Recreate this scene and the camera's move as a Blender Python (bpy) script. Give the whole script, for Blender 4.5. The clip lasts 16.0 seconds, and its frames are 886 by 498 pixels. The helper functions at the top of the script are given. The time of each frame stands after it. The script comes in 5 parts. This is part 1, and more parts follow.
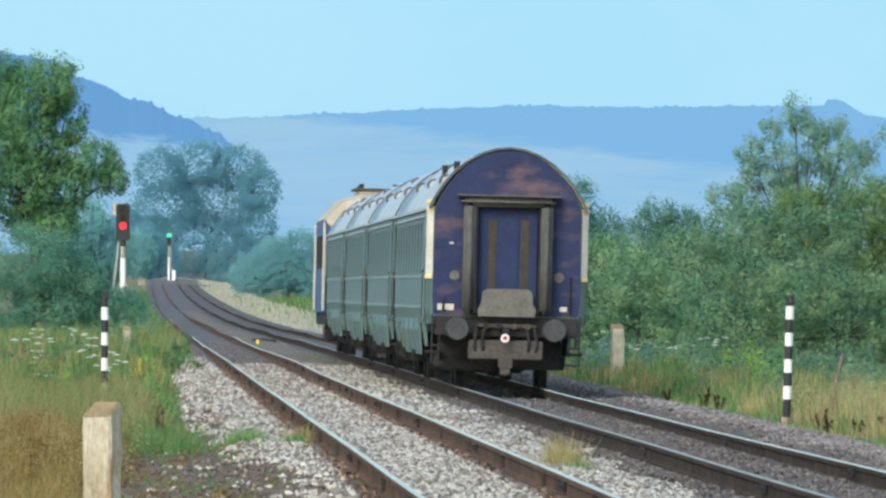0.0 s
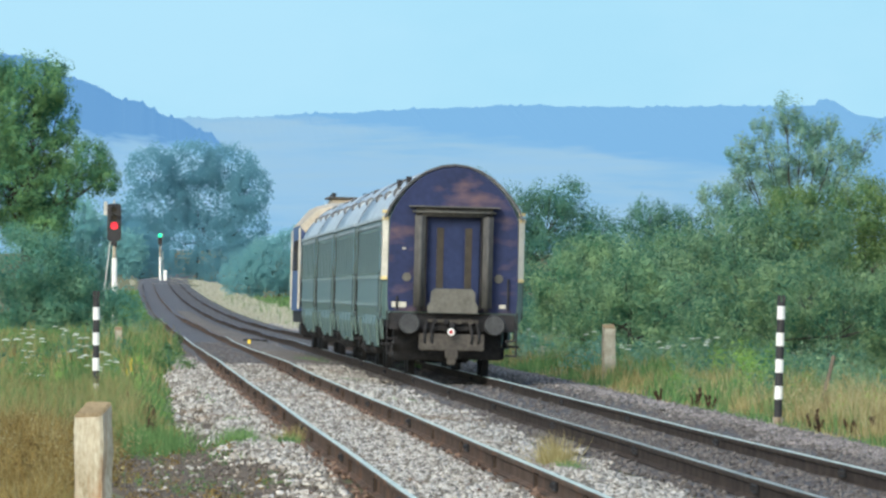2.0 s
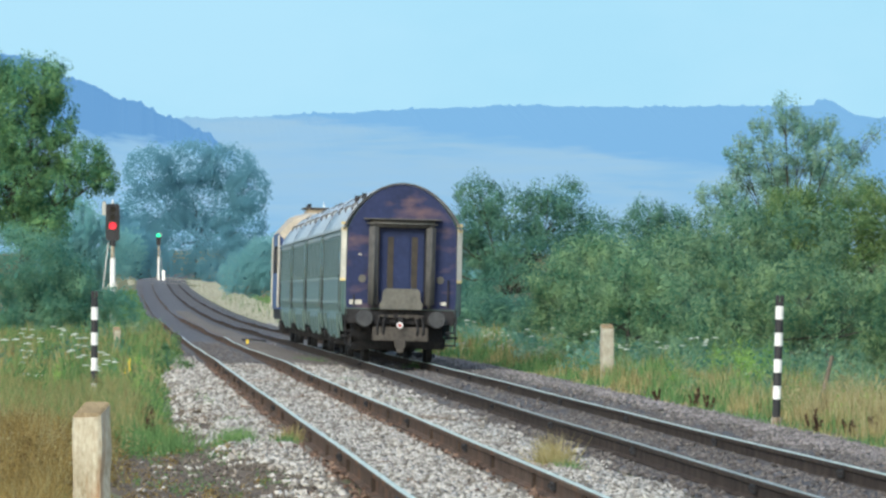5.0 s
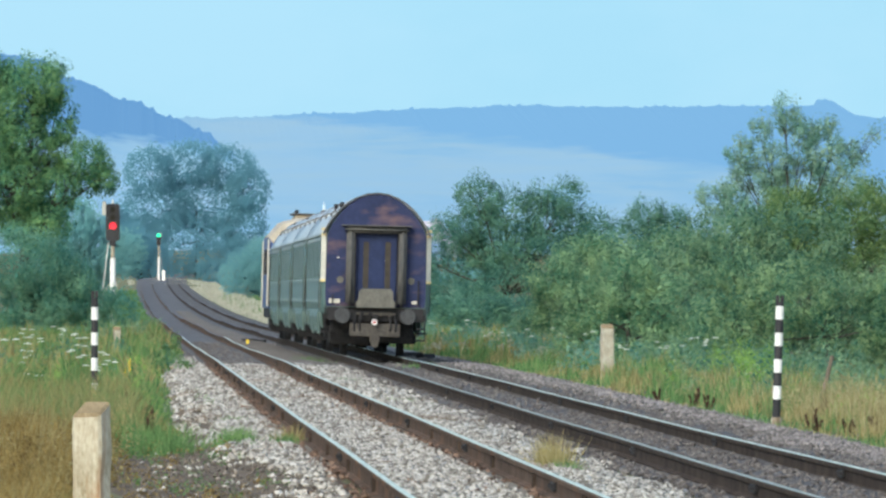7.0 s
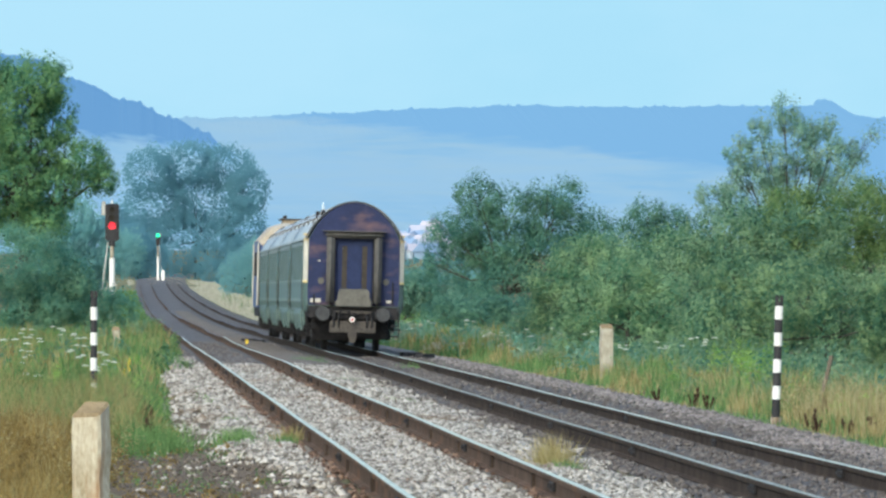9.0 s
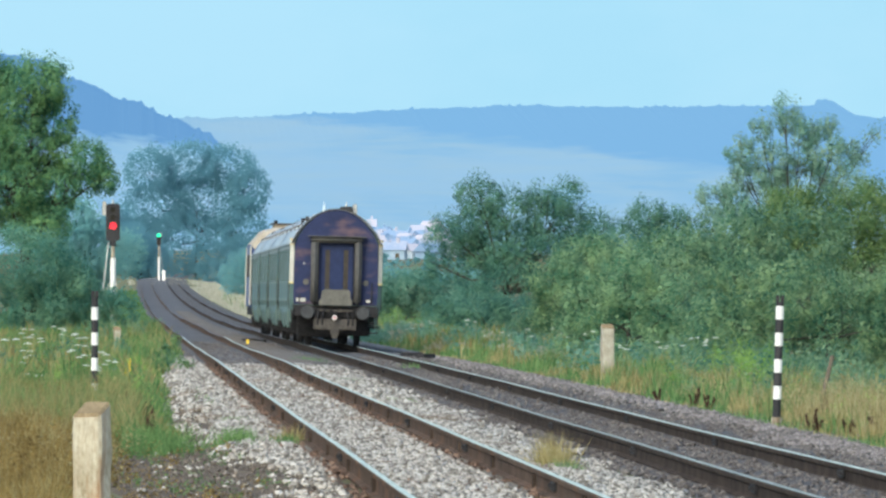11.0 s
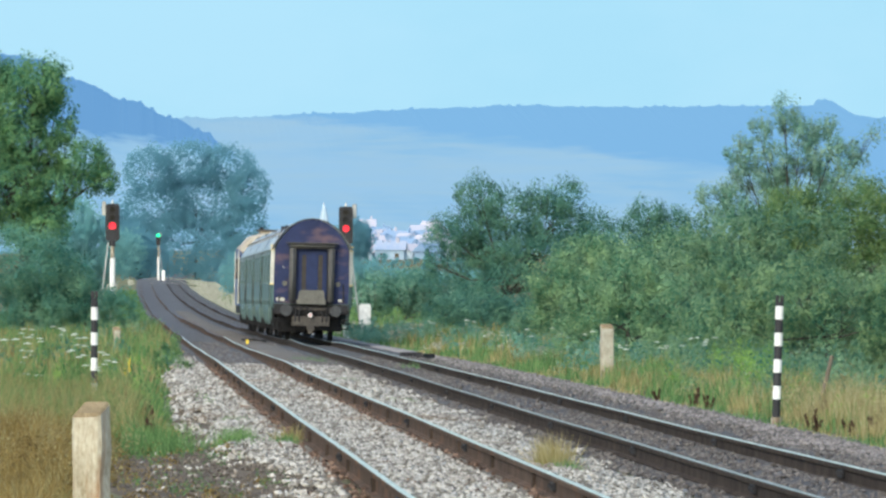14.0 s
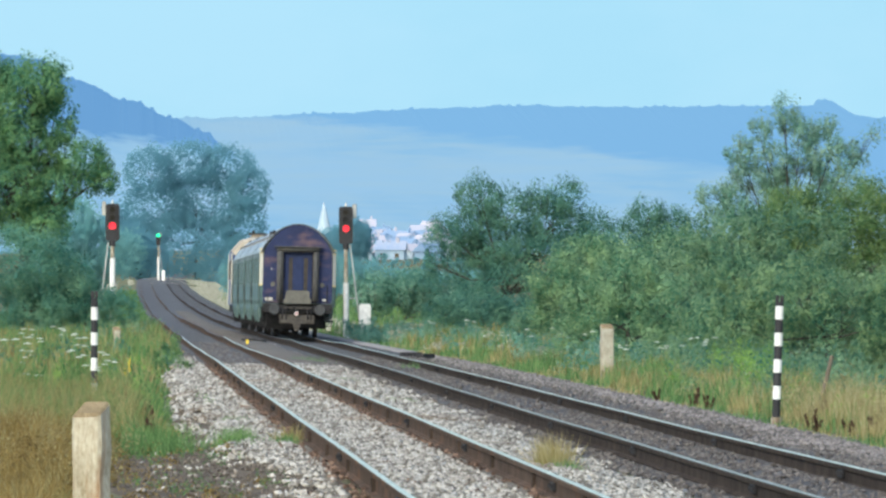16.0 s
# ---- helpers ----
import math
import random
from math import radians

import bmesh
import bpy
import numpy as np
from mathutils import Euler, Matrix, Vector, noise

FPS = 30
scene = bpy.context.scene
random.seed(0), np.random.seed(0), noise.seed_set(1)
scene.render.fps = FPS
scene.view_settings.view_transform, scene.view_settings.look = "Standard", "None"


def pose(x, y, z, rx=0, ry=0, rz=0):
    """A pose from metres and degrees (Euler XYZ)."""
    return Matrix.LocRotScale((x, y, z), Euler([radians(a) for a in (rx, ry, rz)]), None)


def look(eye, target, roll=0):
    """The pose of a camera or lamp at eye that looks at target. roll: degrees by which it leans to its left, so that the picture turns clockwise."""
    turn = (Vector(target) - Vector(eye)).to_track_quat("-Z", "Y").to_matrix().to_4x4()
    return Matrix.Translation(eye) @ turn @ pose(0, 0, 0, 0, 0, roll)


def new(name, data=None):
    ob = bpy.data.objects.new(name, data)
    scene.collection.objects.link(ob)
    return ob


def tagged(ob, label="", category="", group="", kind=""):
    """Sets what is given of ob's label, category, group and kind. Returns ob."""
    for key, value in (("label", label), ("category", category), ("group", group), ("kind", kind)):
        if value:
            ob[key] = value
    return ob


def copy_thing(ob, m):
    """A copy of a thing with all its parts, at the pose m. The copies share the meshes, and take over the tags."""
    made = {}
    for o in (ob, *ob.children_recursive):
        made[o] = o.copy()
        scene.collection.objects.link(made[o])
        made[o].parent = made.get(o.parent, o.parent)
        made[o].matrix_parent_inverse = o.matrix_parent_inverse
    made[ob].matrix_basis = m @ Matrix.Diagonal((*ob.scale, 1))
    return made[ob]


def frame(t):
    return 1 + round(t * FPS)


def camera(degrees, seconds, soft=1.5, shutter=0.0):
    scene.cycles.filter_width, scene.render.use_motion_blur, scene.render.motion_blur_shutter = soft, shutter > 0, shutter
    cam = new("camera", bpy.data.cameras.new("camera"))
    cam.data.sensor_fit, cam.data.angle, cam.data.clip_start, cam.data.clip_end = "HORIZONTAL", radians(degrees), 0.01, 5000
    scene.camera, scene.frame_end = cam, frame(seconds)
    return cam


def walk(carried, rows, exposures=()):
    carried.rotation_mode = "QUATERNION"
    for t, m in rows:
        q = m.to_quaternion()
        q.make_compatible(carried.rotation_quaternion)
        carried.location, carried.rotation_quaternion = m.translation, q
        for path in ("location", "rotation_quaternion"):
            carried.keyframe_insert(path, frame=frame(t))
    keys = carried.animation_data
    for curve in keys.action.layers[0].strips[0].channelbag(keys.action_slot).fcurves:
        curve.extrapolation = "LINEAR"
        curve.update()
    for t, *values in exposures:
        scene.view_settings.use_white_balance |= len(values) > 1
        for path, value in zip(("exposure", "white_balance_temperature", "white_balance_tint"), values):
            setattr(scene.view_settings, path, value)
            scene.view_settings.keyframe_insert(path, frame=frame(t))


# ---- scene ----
# The track runs along +y; z = 0 is the rail top of the near (left) track; the tripod stands beside it.
EYE = (0.0, 0.0, 1.56)
FOCAL = 20300.0          # in 1568ths of the picture's width
cam = camera(math.degrees(2 * math.atan(784 / FOCAL)), 16.0, soft=2.6)


def aim(dx, dy=0.0):
    """The camera's pose, panned by dx and dy small steps of 1/FOCAL."""
    u = (784 - 214 - dx) / FOCAL
    v = (522 - 441 + dy) / FOCAL
    return look(EYE, (EYE[0] + 1000 * u, EYE[1] + 1000, EYE[2] + 1000 * v))


PAN = ((0, 18.5), (0.5, 8.2), (1, 8.2), (1.5, 5), (2, 3.2), (2.5, 2), (3, 1.2), (3.5, 0.7), (4, 0.2), (6.5, 0.5), (7, 0.5),
       (8, 0.1), (8.5, -0.7), (9, -0.7), (11.5, 1), (12, 0), (14, 0), (16, 0))
walk(cam, [(t, aim(d)) for t, d in PAN], exposures=((0, 0.0, 6400, 3), (16, 0.0, 6400, 3)))

# ---- light: hazy summer sky, soft sun from behind on the left ----
SUN_UP, SUN_TURN = radians(34), radians(206)
world = bpy.data.worlds.new("world")
scene.world = world
world.use_nodes = True
wn = world.node_tree.nodes
sky = wn.new("ShaderNodeTexSky")
sky.sky_type, sky.sun_disc = "NISHITA", False
sky.sun_elevation, sky.sun_rotation = SUN_UP, SUN_TURN
sky.air_density, sky.dust_density, sky.ozone_density = 1.2, 2.0, 2.5
wn["Background"].inputs["Strength"].default_value = 0.31
world.node_tree.links.new(sky.outputs[0], wn["Background"].inputs["Color"])
sun_data = bpy.data.lights.new("sun", "SUN")
sun_data.energy, sun_data.angle, sun_data.color = 2.3, radians(28), (1.0, 0.95, 0.86)
sun = new("sun", sun_data)
to_sun = Vector((math.sin(SUN_TURN) * math.cos(SUN_UP), math.cos(SUN_TURN) * math.cos(SUN_UP), math.sin(SUN_UP)))
sun.matrix_world = look(to_sun * 100, (0, 0, 0))


# ---- materials ----
def material(name, low, high, rough=0.8, metal=0.0, scale=3.0, fine=40.0, bump=0.3, island=0.0, per_object=0.0, depth=0.02, spec=0.3, squash=None):
    """A two-scale noise material between two colours, with relief; island and per_object vary it piece by piece."""
    m = bpy.data.materials.new(name)
    m.use_nodes = True
    n, k = m.node_tree.nodes, m.node_tree.links
    b = n["Principled BSDF"]
    geo = n.new("ShaderNodeTexCoord")
    vec = geo.outputs["Object"]
    if squash:
        mp = n.new("ShaderNodeMapping")
        mp.inputs["Scale"].default_value = squash
        k.new(vec, mp.inputs["Vector"])
        vec = mp.outputs[0]
    big, small = n.new("ShaderNodeTexNoise"), n.new("ShaderNodeTexNoise")
    big.inputs["Scale"].default_value, small.inputs["Scale"].default_value = scale, fine
    big.inputs["Detail"].default_value, small.inputs["Detail"].default_value = 5, 4
    k.new(vec, big.inputs["Vector"])
    k.new(vec, small.inputs["Vector"])
    mix = n.new("ShaderNodeMath")
    mix.operation = "MULTIPLY_ADD"
    mix.inputs[1].default_value = 0.45
    k.new(small.outputs["Fac"], mix.inputs[0])
    half = n.new("ShaderNodeMath")
    half.operation = "MULTIPLY"
    half.inputs[1].default_value = 0.55
    k.new(big.outputs["Fac"], half.inputs[0])
    k.new(half.outputs[0], mix.inputs[2])
    fac = mix.outputs[0]
    for amount, node, sock in ((island, "ShaderNodeNewGeometry", "Random Per Island"), (per_object, "ShaderNodeObjectInfo", "Random")):
        if amount:
            src = n.new(node)
            add = n.new("ShaderNodeMath")
            add.operation = "MULTIPLY_ADD"
            add.inputs[1].default_value = amount
            k.new(src.outputs[sock], add.inputs[0])
            off = n.new("ShaderNodeMath")
            off.operation = "SUBTRACT"
            off.inputs[1].default_value = amount / 2
            k.new(fac, off.inputs[0])
            k.new(off.outputs[0], add.inputs[2])
            fac = add.outputs[0]
    ramp = n.new("ShaderNodeValToRGB")
    ramp.color_ramp.elements[0].position, ramp.color_ramp.elements[1].position = 0.3, 0.7
    ramp.color_ramp.elements[0].color, ramp.color_ramp.elements[1].color = (*low, 1), (*high, 1)
    k.new(fac, ramp.inputs["Fac"])
    k.new(ramp.outputs["Color"], b.inputs["Base Color"])
    b.inputs["Roughness"].default_value, b.inputs["Metallic"].default_value = rough, metal
    b.inputs["Specular IOR Level"].default_value = spec
    if bump:
        bp = n.new("ShaderNodeBump")
        bp.inputs["Strength"].default_value, bp.inputs["Distance"].default_value = bump, depth
        k.new(small.outputs["Fac"], bp.inputs["Height"])
        k.new(bp.outputs[0], b.inputs["Normal"])
    return m


def glowing(name, colour, strength):
    m = bpy.data.materials.new(name)
    m.use_nodes = True
    b = m.node_tree.nodes["Principled BSDF"]
    b.inputs["Base Color"].default_value = (*[0.3 * c for c in colour], 1)
    b.inputs["Emission Color"].default_value, b.inputs["Emission Strength"].default_value = (*colour, 1), strength
    return m


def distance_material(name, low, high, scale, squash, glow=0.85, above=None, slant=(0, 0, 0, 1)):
    """Far hills and sky: colour given off as emission, the hills' haze included, over faint field patterns."""
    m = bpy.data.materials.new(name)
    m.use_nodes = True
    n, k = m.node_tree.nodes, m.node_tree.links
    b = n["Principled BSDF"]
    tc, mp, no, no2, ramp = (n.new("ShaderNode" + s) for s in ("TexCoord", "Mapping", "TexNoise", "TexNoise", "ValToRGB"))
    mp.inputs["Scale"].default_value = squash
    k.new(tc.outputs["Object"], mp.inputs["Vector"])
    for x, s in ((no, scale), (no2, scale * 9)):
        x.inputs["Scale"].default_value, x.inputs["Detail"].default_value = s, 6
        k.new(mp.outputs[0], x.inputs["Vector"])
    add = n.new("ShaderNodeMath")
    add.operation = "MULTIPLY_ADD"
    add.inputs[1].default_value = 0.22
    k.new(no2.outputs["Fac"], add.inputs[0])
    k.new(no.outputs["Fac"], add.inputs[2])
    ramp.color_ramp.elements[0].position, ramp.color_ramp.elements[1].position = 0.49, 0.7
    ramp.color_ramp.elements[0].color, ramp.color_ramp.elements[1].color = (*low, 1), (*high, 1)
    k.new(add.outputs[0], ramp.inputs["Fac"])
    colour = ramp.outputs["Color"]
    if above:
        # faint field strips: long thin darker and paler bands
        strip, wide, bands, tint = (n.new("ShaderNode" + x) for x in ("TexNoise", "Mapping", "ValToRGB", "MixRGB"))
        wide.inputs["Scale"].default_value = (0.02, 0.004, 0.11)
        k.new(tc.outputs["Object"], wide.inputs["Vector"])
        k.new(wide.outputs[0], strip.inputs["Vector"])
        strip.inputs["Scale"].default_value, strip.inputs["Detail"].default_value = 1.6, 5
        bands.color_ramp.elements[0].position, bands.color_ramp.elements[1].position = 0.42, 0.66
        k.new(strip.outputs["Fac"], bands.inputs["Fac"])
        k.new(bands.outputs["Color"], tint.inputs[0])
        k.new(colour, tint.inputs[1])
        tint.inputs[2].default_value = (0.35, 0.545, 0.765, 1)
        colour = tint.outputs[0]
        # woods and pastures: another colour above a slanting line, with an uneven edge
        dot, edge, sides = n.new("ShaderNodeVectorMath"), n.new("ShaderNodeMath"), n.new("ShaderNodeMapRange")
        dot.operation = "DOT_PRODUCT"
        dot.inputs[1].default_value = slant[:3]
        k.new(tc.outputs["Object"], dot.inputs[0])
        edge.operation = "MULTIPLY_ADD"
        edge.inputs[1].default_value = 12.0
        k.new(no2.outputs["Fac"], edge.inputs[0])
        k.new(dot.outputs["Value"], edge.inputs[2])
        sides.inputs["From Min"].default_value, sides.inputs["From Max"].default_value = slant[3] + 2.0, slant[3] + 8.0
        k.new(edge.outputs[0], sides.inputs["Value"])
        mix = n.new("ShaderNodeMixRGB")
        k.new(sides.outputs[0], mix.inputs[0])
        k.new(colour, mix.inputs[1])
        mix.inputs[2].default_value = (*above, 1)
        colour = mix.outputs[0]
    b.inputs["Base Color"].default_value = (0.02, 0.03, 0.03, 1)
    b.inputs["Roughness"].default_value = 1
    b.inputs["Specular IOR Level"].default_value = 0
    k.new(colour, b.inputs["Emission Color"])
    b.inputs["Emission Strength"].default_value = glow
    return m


M_EARTH = material("verge_earth", (0.07, 0.08, 0.035), (0.22, 0.19, 0.09), 1, scale=0.25, fine=6, bump=0.6, depth=0.05)
M_STONE = material("white_limestone_ballast", (0.13, 0.112, 0.09), (0.5, 0.46, 0.4), 0.95, scale=0.8, fine=25, island=0.6, bump=0.4)
M_BED = material("ballast_bed", (0.11, 0.09, 0.07), (0.29, 0.255, 0.21), 1, scale=9, fine=22, bump=1.0, depth=0.06)
M_DARKBED = material("oily_ballast_bed", (0.048, 0.043, 0.042), (0.135, 0.122, 0.118), 1, scale=1.2, fine=18, bump=1.0, depth=0.05)
M_DARKSTONE = material("oily_brown_ballast", (0.066, 0.056, 0.05), (0.18, 0.157, 0.142), 0.95, scale=0.8, fine=25, island=0.4, bump=0.4)
M_OLDBED = material("old_grey_ballast_bed", (0.052, 0.049, 0.051), (0.15, 0.142, 0.143), 1, scale=2.5, fine=12, bump=1.0, depth=0.05)
M_HEAP = material("brown_grey_spilled_ballast", (0.07, 0.056, 0.044), (0.2, 0.165, 0.135), 1, scale=0.8, fine=9, bump=1.0, depth=0.06)
M_DIRT = material("bare_brown_soil", (0.062, 0.042, 0.026), (0.175, 0.127, 0.083), 1, scale=1.5, fine=12, bump=0.8, depth=0.04)
M_RUSTSTONE = material("rust_stained_ballast", (0.06, 0.035, 0.024), (0.24, 0.155, 0.11), 0.95, scale=0.8, fine=25, island=0.6, bump=0.4)
M_GRIT = material("grey_shoulder_gravel", (0.1, 0.09, 0.085), (0.3, 0.26, 0.24), 1, scale=1.5, fine=14, island=0.5, bump=1.0, depth=0.05)
M_RAIL = material("rusty_rail", (0.05, 0.034, 0.026), (0.14, 0.095, 0.07), 1.0, scale=1.2, fine=14, bump=0.4, spec=0.05)
M_OILRAIL = material("oily_dark_rail", (0.025, 0.019, 0.016), (0.085, 0.063, 0.05), 1.0, scale=1.2, fine=14, bump=0.4, spec=0.05)
# Rail heads are matte: the polished sheen is painted as paler or duller colour.
M_GREYTOP = material("faint_sheen_rail_head", (0.16, 0.19, 0.17), (0.34, 0.38, 0.35), 0.75, 0.05, scale=2, fine=20, bump=0.05)
M_DULLTOP = material("sheenless_rail_head", (0.06, 0.06, 0.065), (0.13, 0.13, 0.135), 0.7, 0.2, scale=2, fine=20, bump=0.05)
M_RAILTOP = material("sheen_painted_rail_head", (0.3, 0.36, 0.32), (0.56, 0.63, 0.56), 0.75, 0.05, scale=2, fine=20, bump=0.05)
M_CONCRETE = material("lichened_concrete", (0.2, 0.175, 0.125), (0.5, 0.46, 0.37), 0.95, scale=4, fine=35, bump=0.6)
M_WHITE = material("chipped_white_paint", (0.5, 0.49, 0.46), (0.82, 0.81, 0.78), 0.7, scale=6, fine=40, bump=0.2)
M_BLACK = material("black_paint", (0.012, 0.012, 0.014), (0.035, 0.034, 0.036), 0.6, scale=6, fine=40, bump=0.2)
M_STEEL = material("galvanised_steel", (0.3, 0.31, 0.3), (0.55, 0.55, 0.52), 0.55, 0.5, scale=4, fine=30, bump=0.1)
M_MOULD = material("pale_green_moulding", (0.15, 0.2, 0.19), (0.24, 0.29, 0.275), 0.5, scale=2, fine=9, bump=0.05)
M_LIME = material("limewashed_concrete", (0.22, 0.175, 0.105), (0.56, 0.51, 0.4), 0.95, scale=5, fine=45, bump=0.7, squash=(1, 1, 0.4))
M_LICHEN = material("brown_lichen_crust", (0.14, 0.095, 0.05), (0.34, 0.26, 0.15), 1, scale=9, fine=50, bump=0.8)
M_COACH = material("green_grey_coach_paint", (0.045, 0.085, 0.08), (0.09, 0.14, 0.13), 0.42, scale=0.9, fine=9, bump=0.1, squash=(1, 1, 0.3), spec=0.5)
M_END = material("peeling_blue_end_paint", (0.007, 0.012, 0.045), (0.018, 0.028, 0.088), 0.65, scale=1.3, fine=9, bump=0.3)
M_DOOR = material("dull_blue_door_paint", (0.008, 0.014, 0.05), (0.017, 0.029, 0.085), 0.7, scale=1.6, fine=9, bump=0.2)
M_ROOF = material("sooty_silver_roof", (0.2, 0.22, 0.24), (0.5, 0.54, 0.56), 0.5, 0.2, scale=0.7, fine=6, bump=0.15, squash=(1, 0.3, 1), spec=0.5)
M_ENDROOF = material("sooty_end_rim", (0.05, 0.05, 0.055), (0.12, 0.115, 0.11), 0.8, scale=2, fine=12)
M_CREAM = material("cream_corner_paint", (0.36, 0.34, 0.29), (0.6, 0.57, 0.49), 0.5, scale=3, fine=20, bump=0.1)
M_BRASS = material("yellow_edging", (0.5, 0.38, 0.16), (0.75, 0.6, 0.3), 0.5, scale=6, fine=20, bump=0.1)
M_RUBBER = material("dusty_gangway_rubber", (0.04, 0.04, 0.042), (0.115, 0.11, 0.1), 0.85, scale=1.5, fine=12, squash=(1, 1, 0.4))
M_PLATE = material("dusty_fall_plate", (0.07, 0.068, 0.058), (0.15, 0.14, 0.12), 0.8, scale=3, fine=14)
M_UNDER = material("grimy_underframe", (0.009, 0.009, 0.01), (0.036, 0.034, 0.036), 0.9, scale=3, fine=14)
M_BEAM = material("dusty_buffer_beam", (0.035, 0.031, 0.028), (0.1, 0.088, 0.076), 0.9, scale=3, fine=14)
# Nearly coach green: the glass's grazing reflection is painted into the colour.
M_COACHGLASS = material("window_painted_reflection", (0.05, 0.088, 0.085), (0.09, 0.135, 0.128), 0.4, scale=1, fine=4, bump=0.0, spec=0.5)
M_BUFFER = material("greasy_buffer_steel", (0.024, 0.025, 0.028), (0.065, 0.065, 0.066), 0.75, scale=5, fine=20)
M_GLASS = material("dark_window_glass", (0.015, 0.02, 0.024), (0.03, 0.04, 0.045), 0.08, scale=1, fine=4, bump=0.0, spec=0.8)
M_BROWNGLASS = material("dusty_brown_glass", (0.018, 0.015, 0.012), (0.05, 0.04, 0.03), 0.3, scale=3, fine=9, bump=0.05)
M_LOCO = material("blue_locomotive_paint", (0.012, 0.03, 0.12), (0.025, 0.06, 0.2), 0.4, scale=1, fine=9, bump=0.1)
M_BEIGE = material("beige_locomotive_roof", (0.26, 0.21, 0.15), (0.5, 0.43, 0.33), 0.7, scale=1, fine=9)
M_BARK = material("grey_brown_bark", (0.03, 0.028, 0.024), (0.085, 0.08, 0.068), 1, scale=3, fine=16, bump=0.7, squash=(1, 1, 0.2))
M_RED = glowing("red_signal_lens", (1.0, 0.03, 0.055), 1.35)
M_GREEN = glowing("green_signal_lens", (0.04, 1.0, 0.5), 1.3)
# The disc is no lamp; a faint red glow is added to its centre.
M_TAIL = glowing("glowing_red_disc_centre", (0.7, 0.03, 0.05), 0.25)
M_LENS = material("unlit_dark_lens", (0.012, 0.012, 0.014), (0.03, 0.03, 0.03), 0.15, bump=0)
M_YELLOW = material("yellow_marker_paint", (0.55, 0.38, 0.03), (0.8, 0.6, 0.08), 0.6)
M_WOOD = material("weathered_stake", (0.07, 0.06, 0.045), (0.17, 0.14, 0.105), 0.95, scale=4, fine=20)
# Village colours: white walls and tiles dulled and blued with painted haze.
M_WALL = material("haze_tinted_white_plaster", (0.22, 0.31, 0.41), (0.4, 0.46, 0.52), 0.9, scale=0.2, fine=2, per_object=0.6, bump=0)
M_SPIRE = material("haze_tinted_white_spire", (0.33, 0.42, 0.5), (0.44, 0.52, 0.58), 0.8, scale=0.3, fine=2, bump=0)
M_TILE = material("haze_tinted_roof", (0.2, 0.29, 0.42), (0.42, 0.4, 0.45), 0.9, scale=0.2, fine=2, per_object=0.8, bump=0)


def leaf_material(name, low, high, scale=0.8, island=0.1):
    m = material(name, low, high, 0.6, scale=scale, fine=5, island=island, bump=0, spec=0.25)
    n, k = m.node_tree.nodes, m.node_tree.links
    b, out = n["Principled BSDF"], n["Material Output"]
    ends = n["Color Ramp"].color_ramp.elements
    ends[0].position, ends[1].position = 0.4, 0.6
    tr, mix = n.new("ShaderNodeBsdfTranslucent"), n.new("ShaderNodeMixShader")
    mix.inputs[0].default_value = 0.5
    k.new(n["Color Ramp"].outputs["Color"], tr.inputs["Color"])
    k.new(b.outputs[0], mix.inputs[1])
    k.new(tr.outputs[0], mix.inputs[2])
    k.new(mix.outputs[0], out.inputs["Surface"])
    return m


L_WILLOW = leaf_material("grey_green_willow_leaf", (0.06, 0.18, 0.125), (0.27, 0.4, 0.22), 1.0)
L_BUSH = leaf_material("bush_leaf", (0.055, 0.175, 0.115), (0.295, 0.415, 0.2), 1.0)
L_YELLOW = leaf_material("yellow_green_leaf", (0.07, 0.17, 0.07), (0.255, 0.36, 0.14), 1.0)
L_FRESH = leaf_material("fresh_yellow_green_leaf", (0.15, 0.32, 0.06), (0.36, 0.52, 0.13), 1.5)
L_TALL = leaf_material("pale_poplar_leaf", (0.15, 0.31, 0.235), (0.34, 0.48, 0.36), 1.4)
L_DARK = leaf_material("dark_green_leaf", (0.055, 0.19, 0.125), (0.235, 0.41, 0.17), 0.6)
# These two bush greens are lifted and blued to paint in middle-distance haze.
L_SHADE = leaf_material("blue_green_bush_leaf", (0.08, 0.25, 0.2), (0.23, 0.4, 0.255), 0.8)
L_SOFT = leaf_material("haze_softened_bush_leaf", (0.1, 0.26, 0.2), (0.25, 0.41, 0.29), 0.6, 0.08)
# a lighter bush green for the front of the bank
L_TIP = leaf_material("lighter_bush_leaf", (0.08, 0.22, 0.135), (0.33, 0.47, 0.24), 1.1)
# willow green with the shade of the hollow behind the bank painted in
L_GLOOM = leaf_material("shade_darkened_willow_leaf", (0.05, 0.17, 0.14), (0.175, 0.33, 0.215), 0.9)
# Leaf greens of the distance, with the haze mixed into their colour.
L_MID = leaf_material("haze_tinted_green_leaf", (0.155, 0.36, 0.375), (0.215, 0.42, 0.4), 0.4, 0.06)
L_FAR = leaf_material("far_haze_blue_leaf", (0.12, 0.285, 0.355), (0.14, 0.315, 0.38), 0.15, 0.03)
L_FARBUSH = leaf_material("far_haze_tinted_bush_leaf", (0.135, 0.32, 0.345), (0.18, 0.37, 0.37), 0.3, 0.06)
L_GRASS = leaf_material("green_grass_blade", (0.065, 0.145, 0.045), (0.2, 0.315, 0.105), 0.6, 0.28)
L_HAY = leaf_material("pale_hay_blade", (0.25, 0.2, 0.085), (0.52, 0.44, 0.23), 0.8, 0.3)
L_STRAW = leaf_material("dry_straw_blade", (0.22, 0.17, 0.06), (0.46, 0.38, 0.17), 0.8, 0.3)
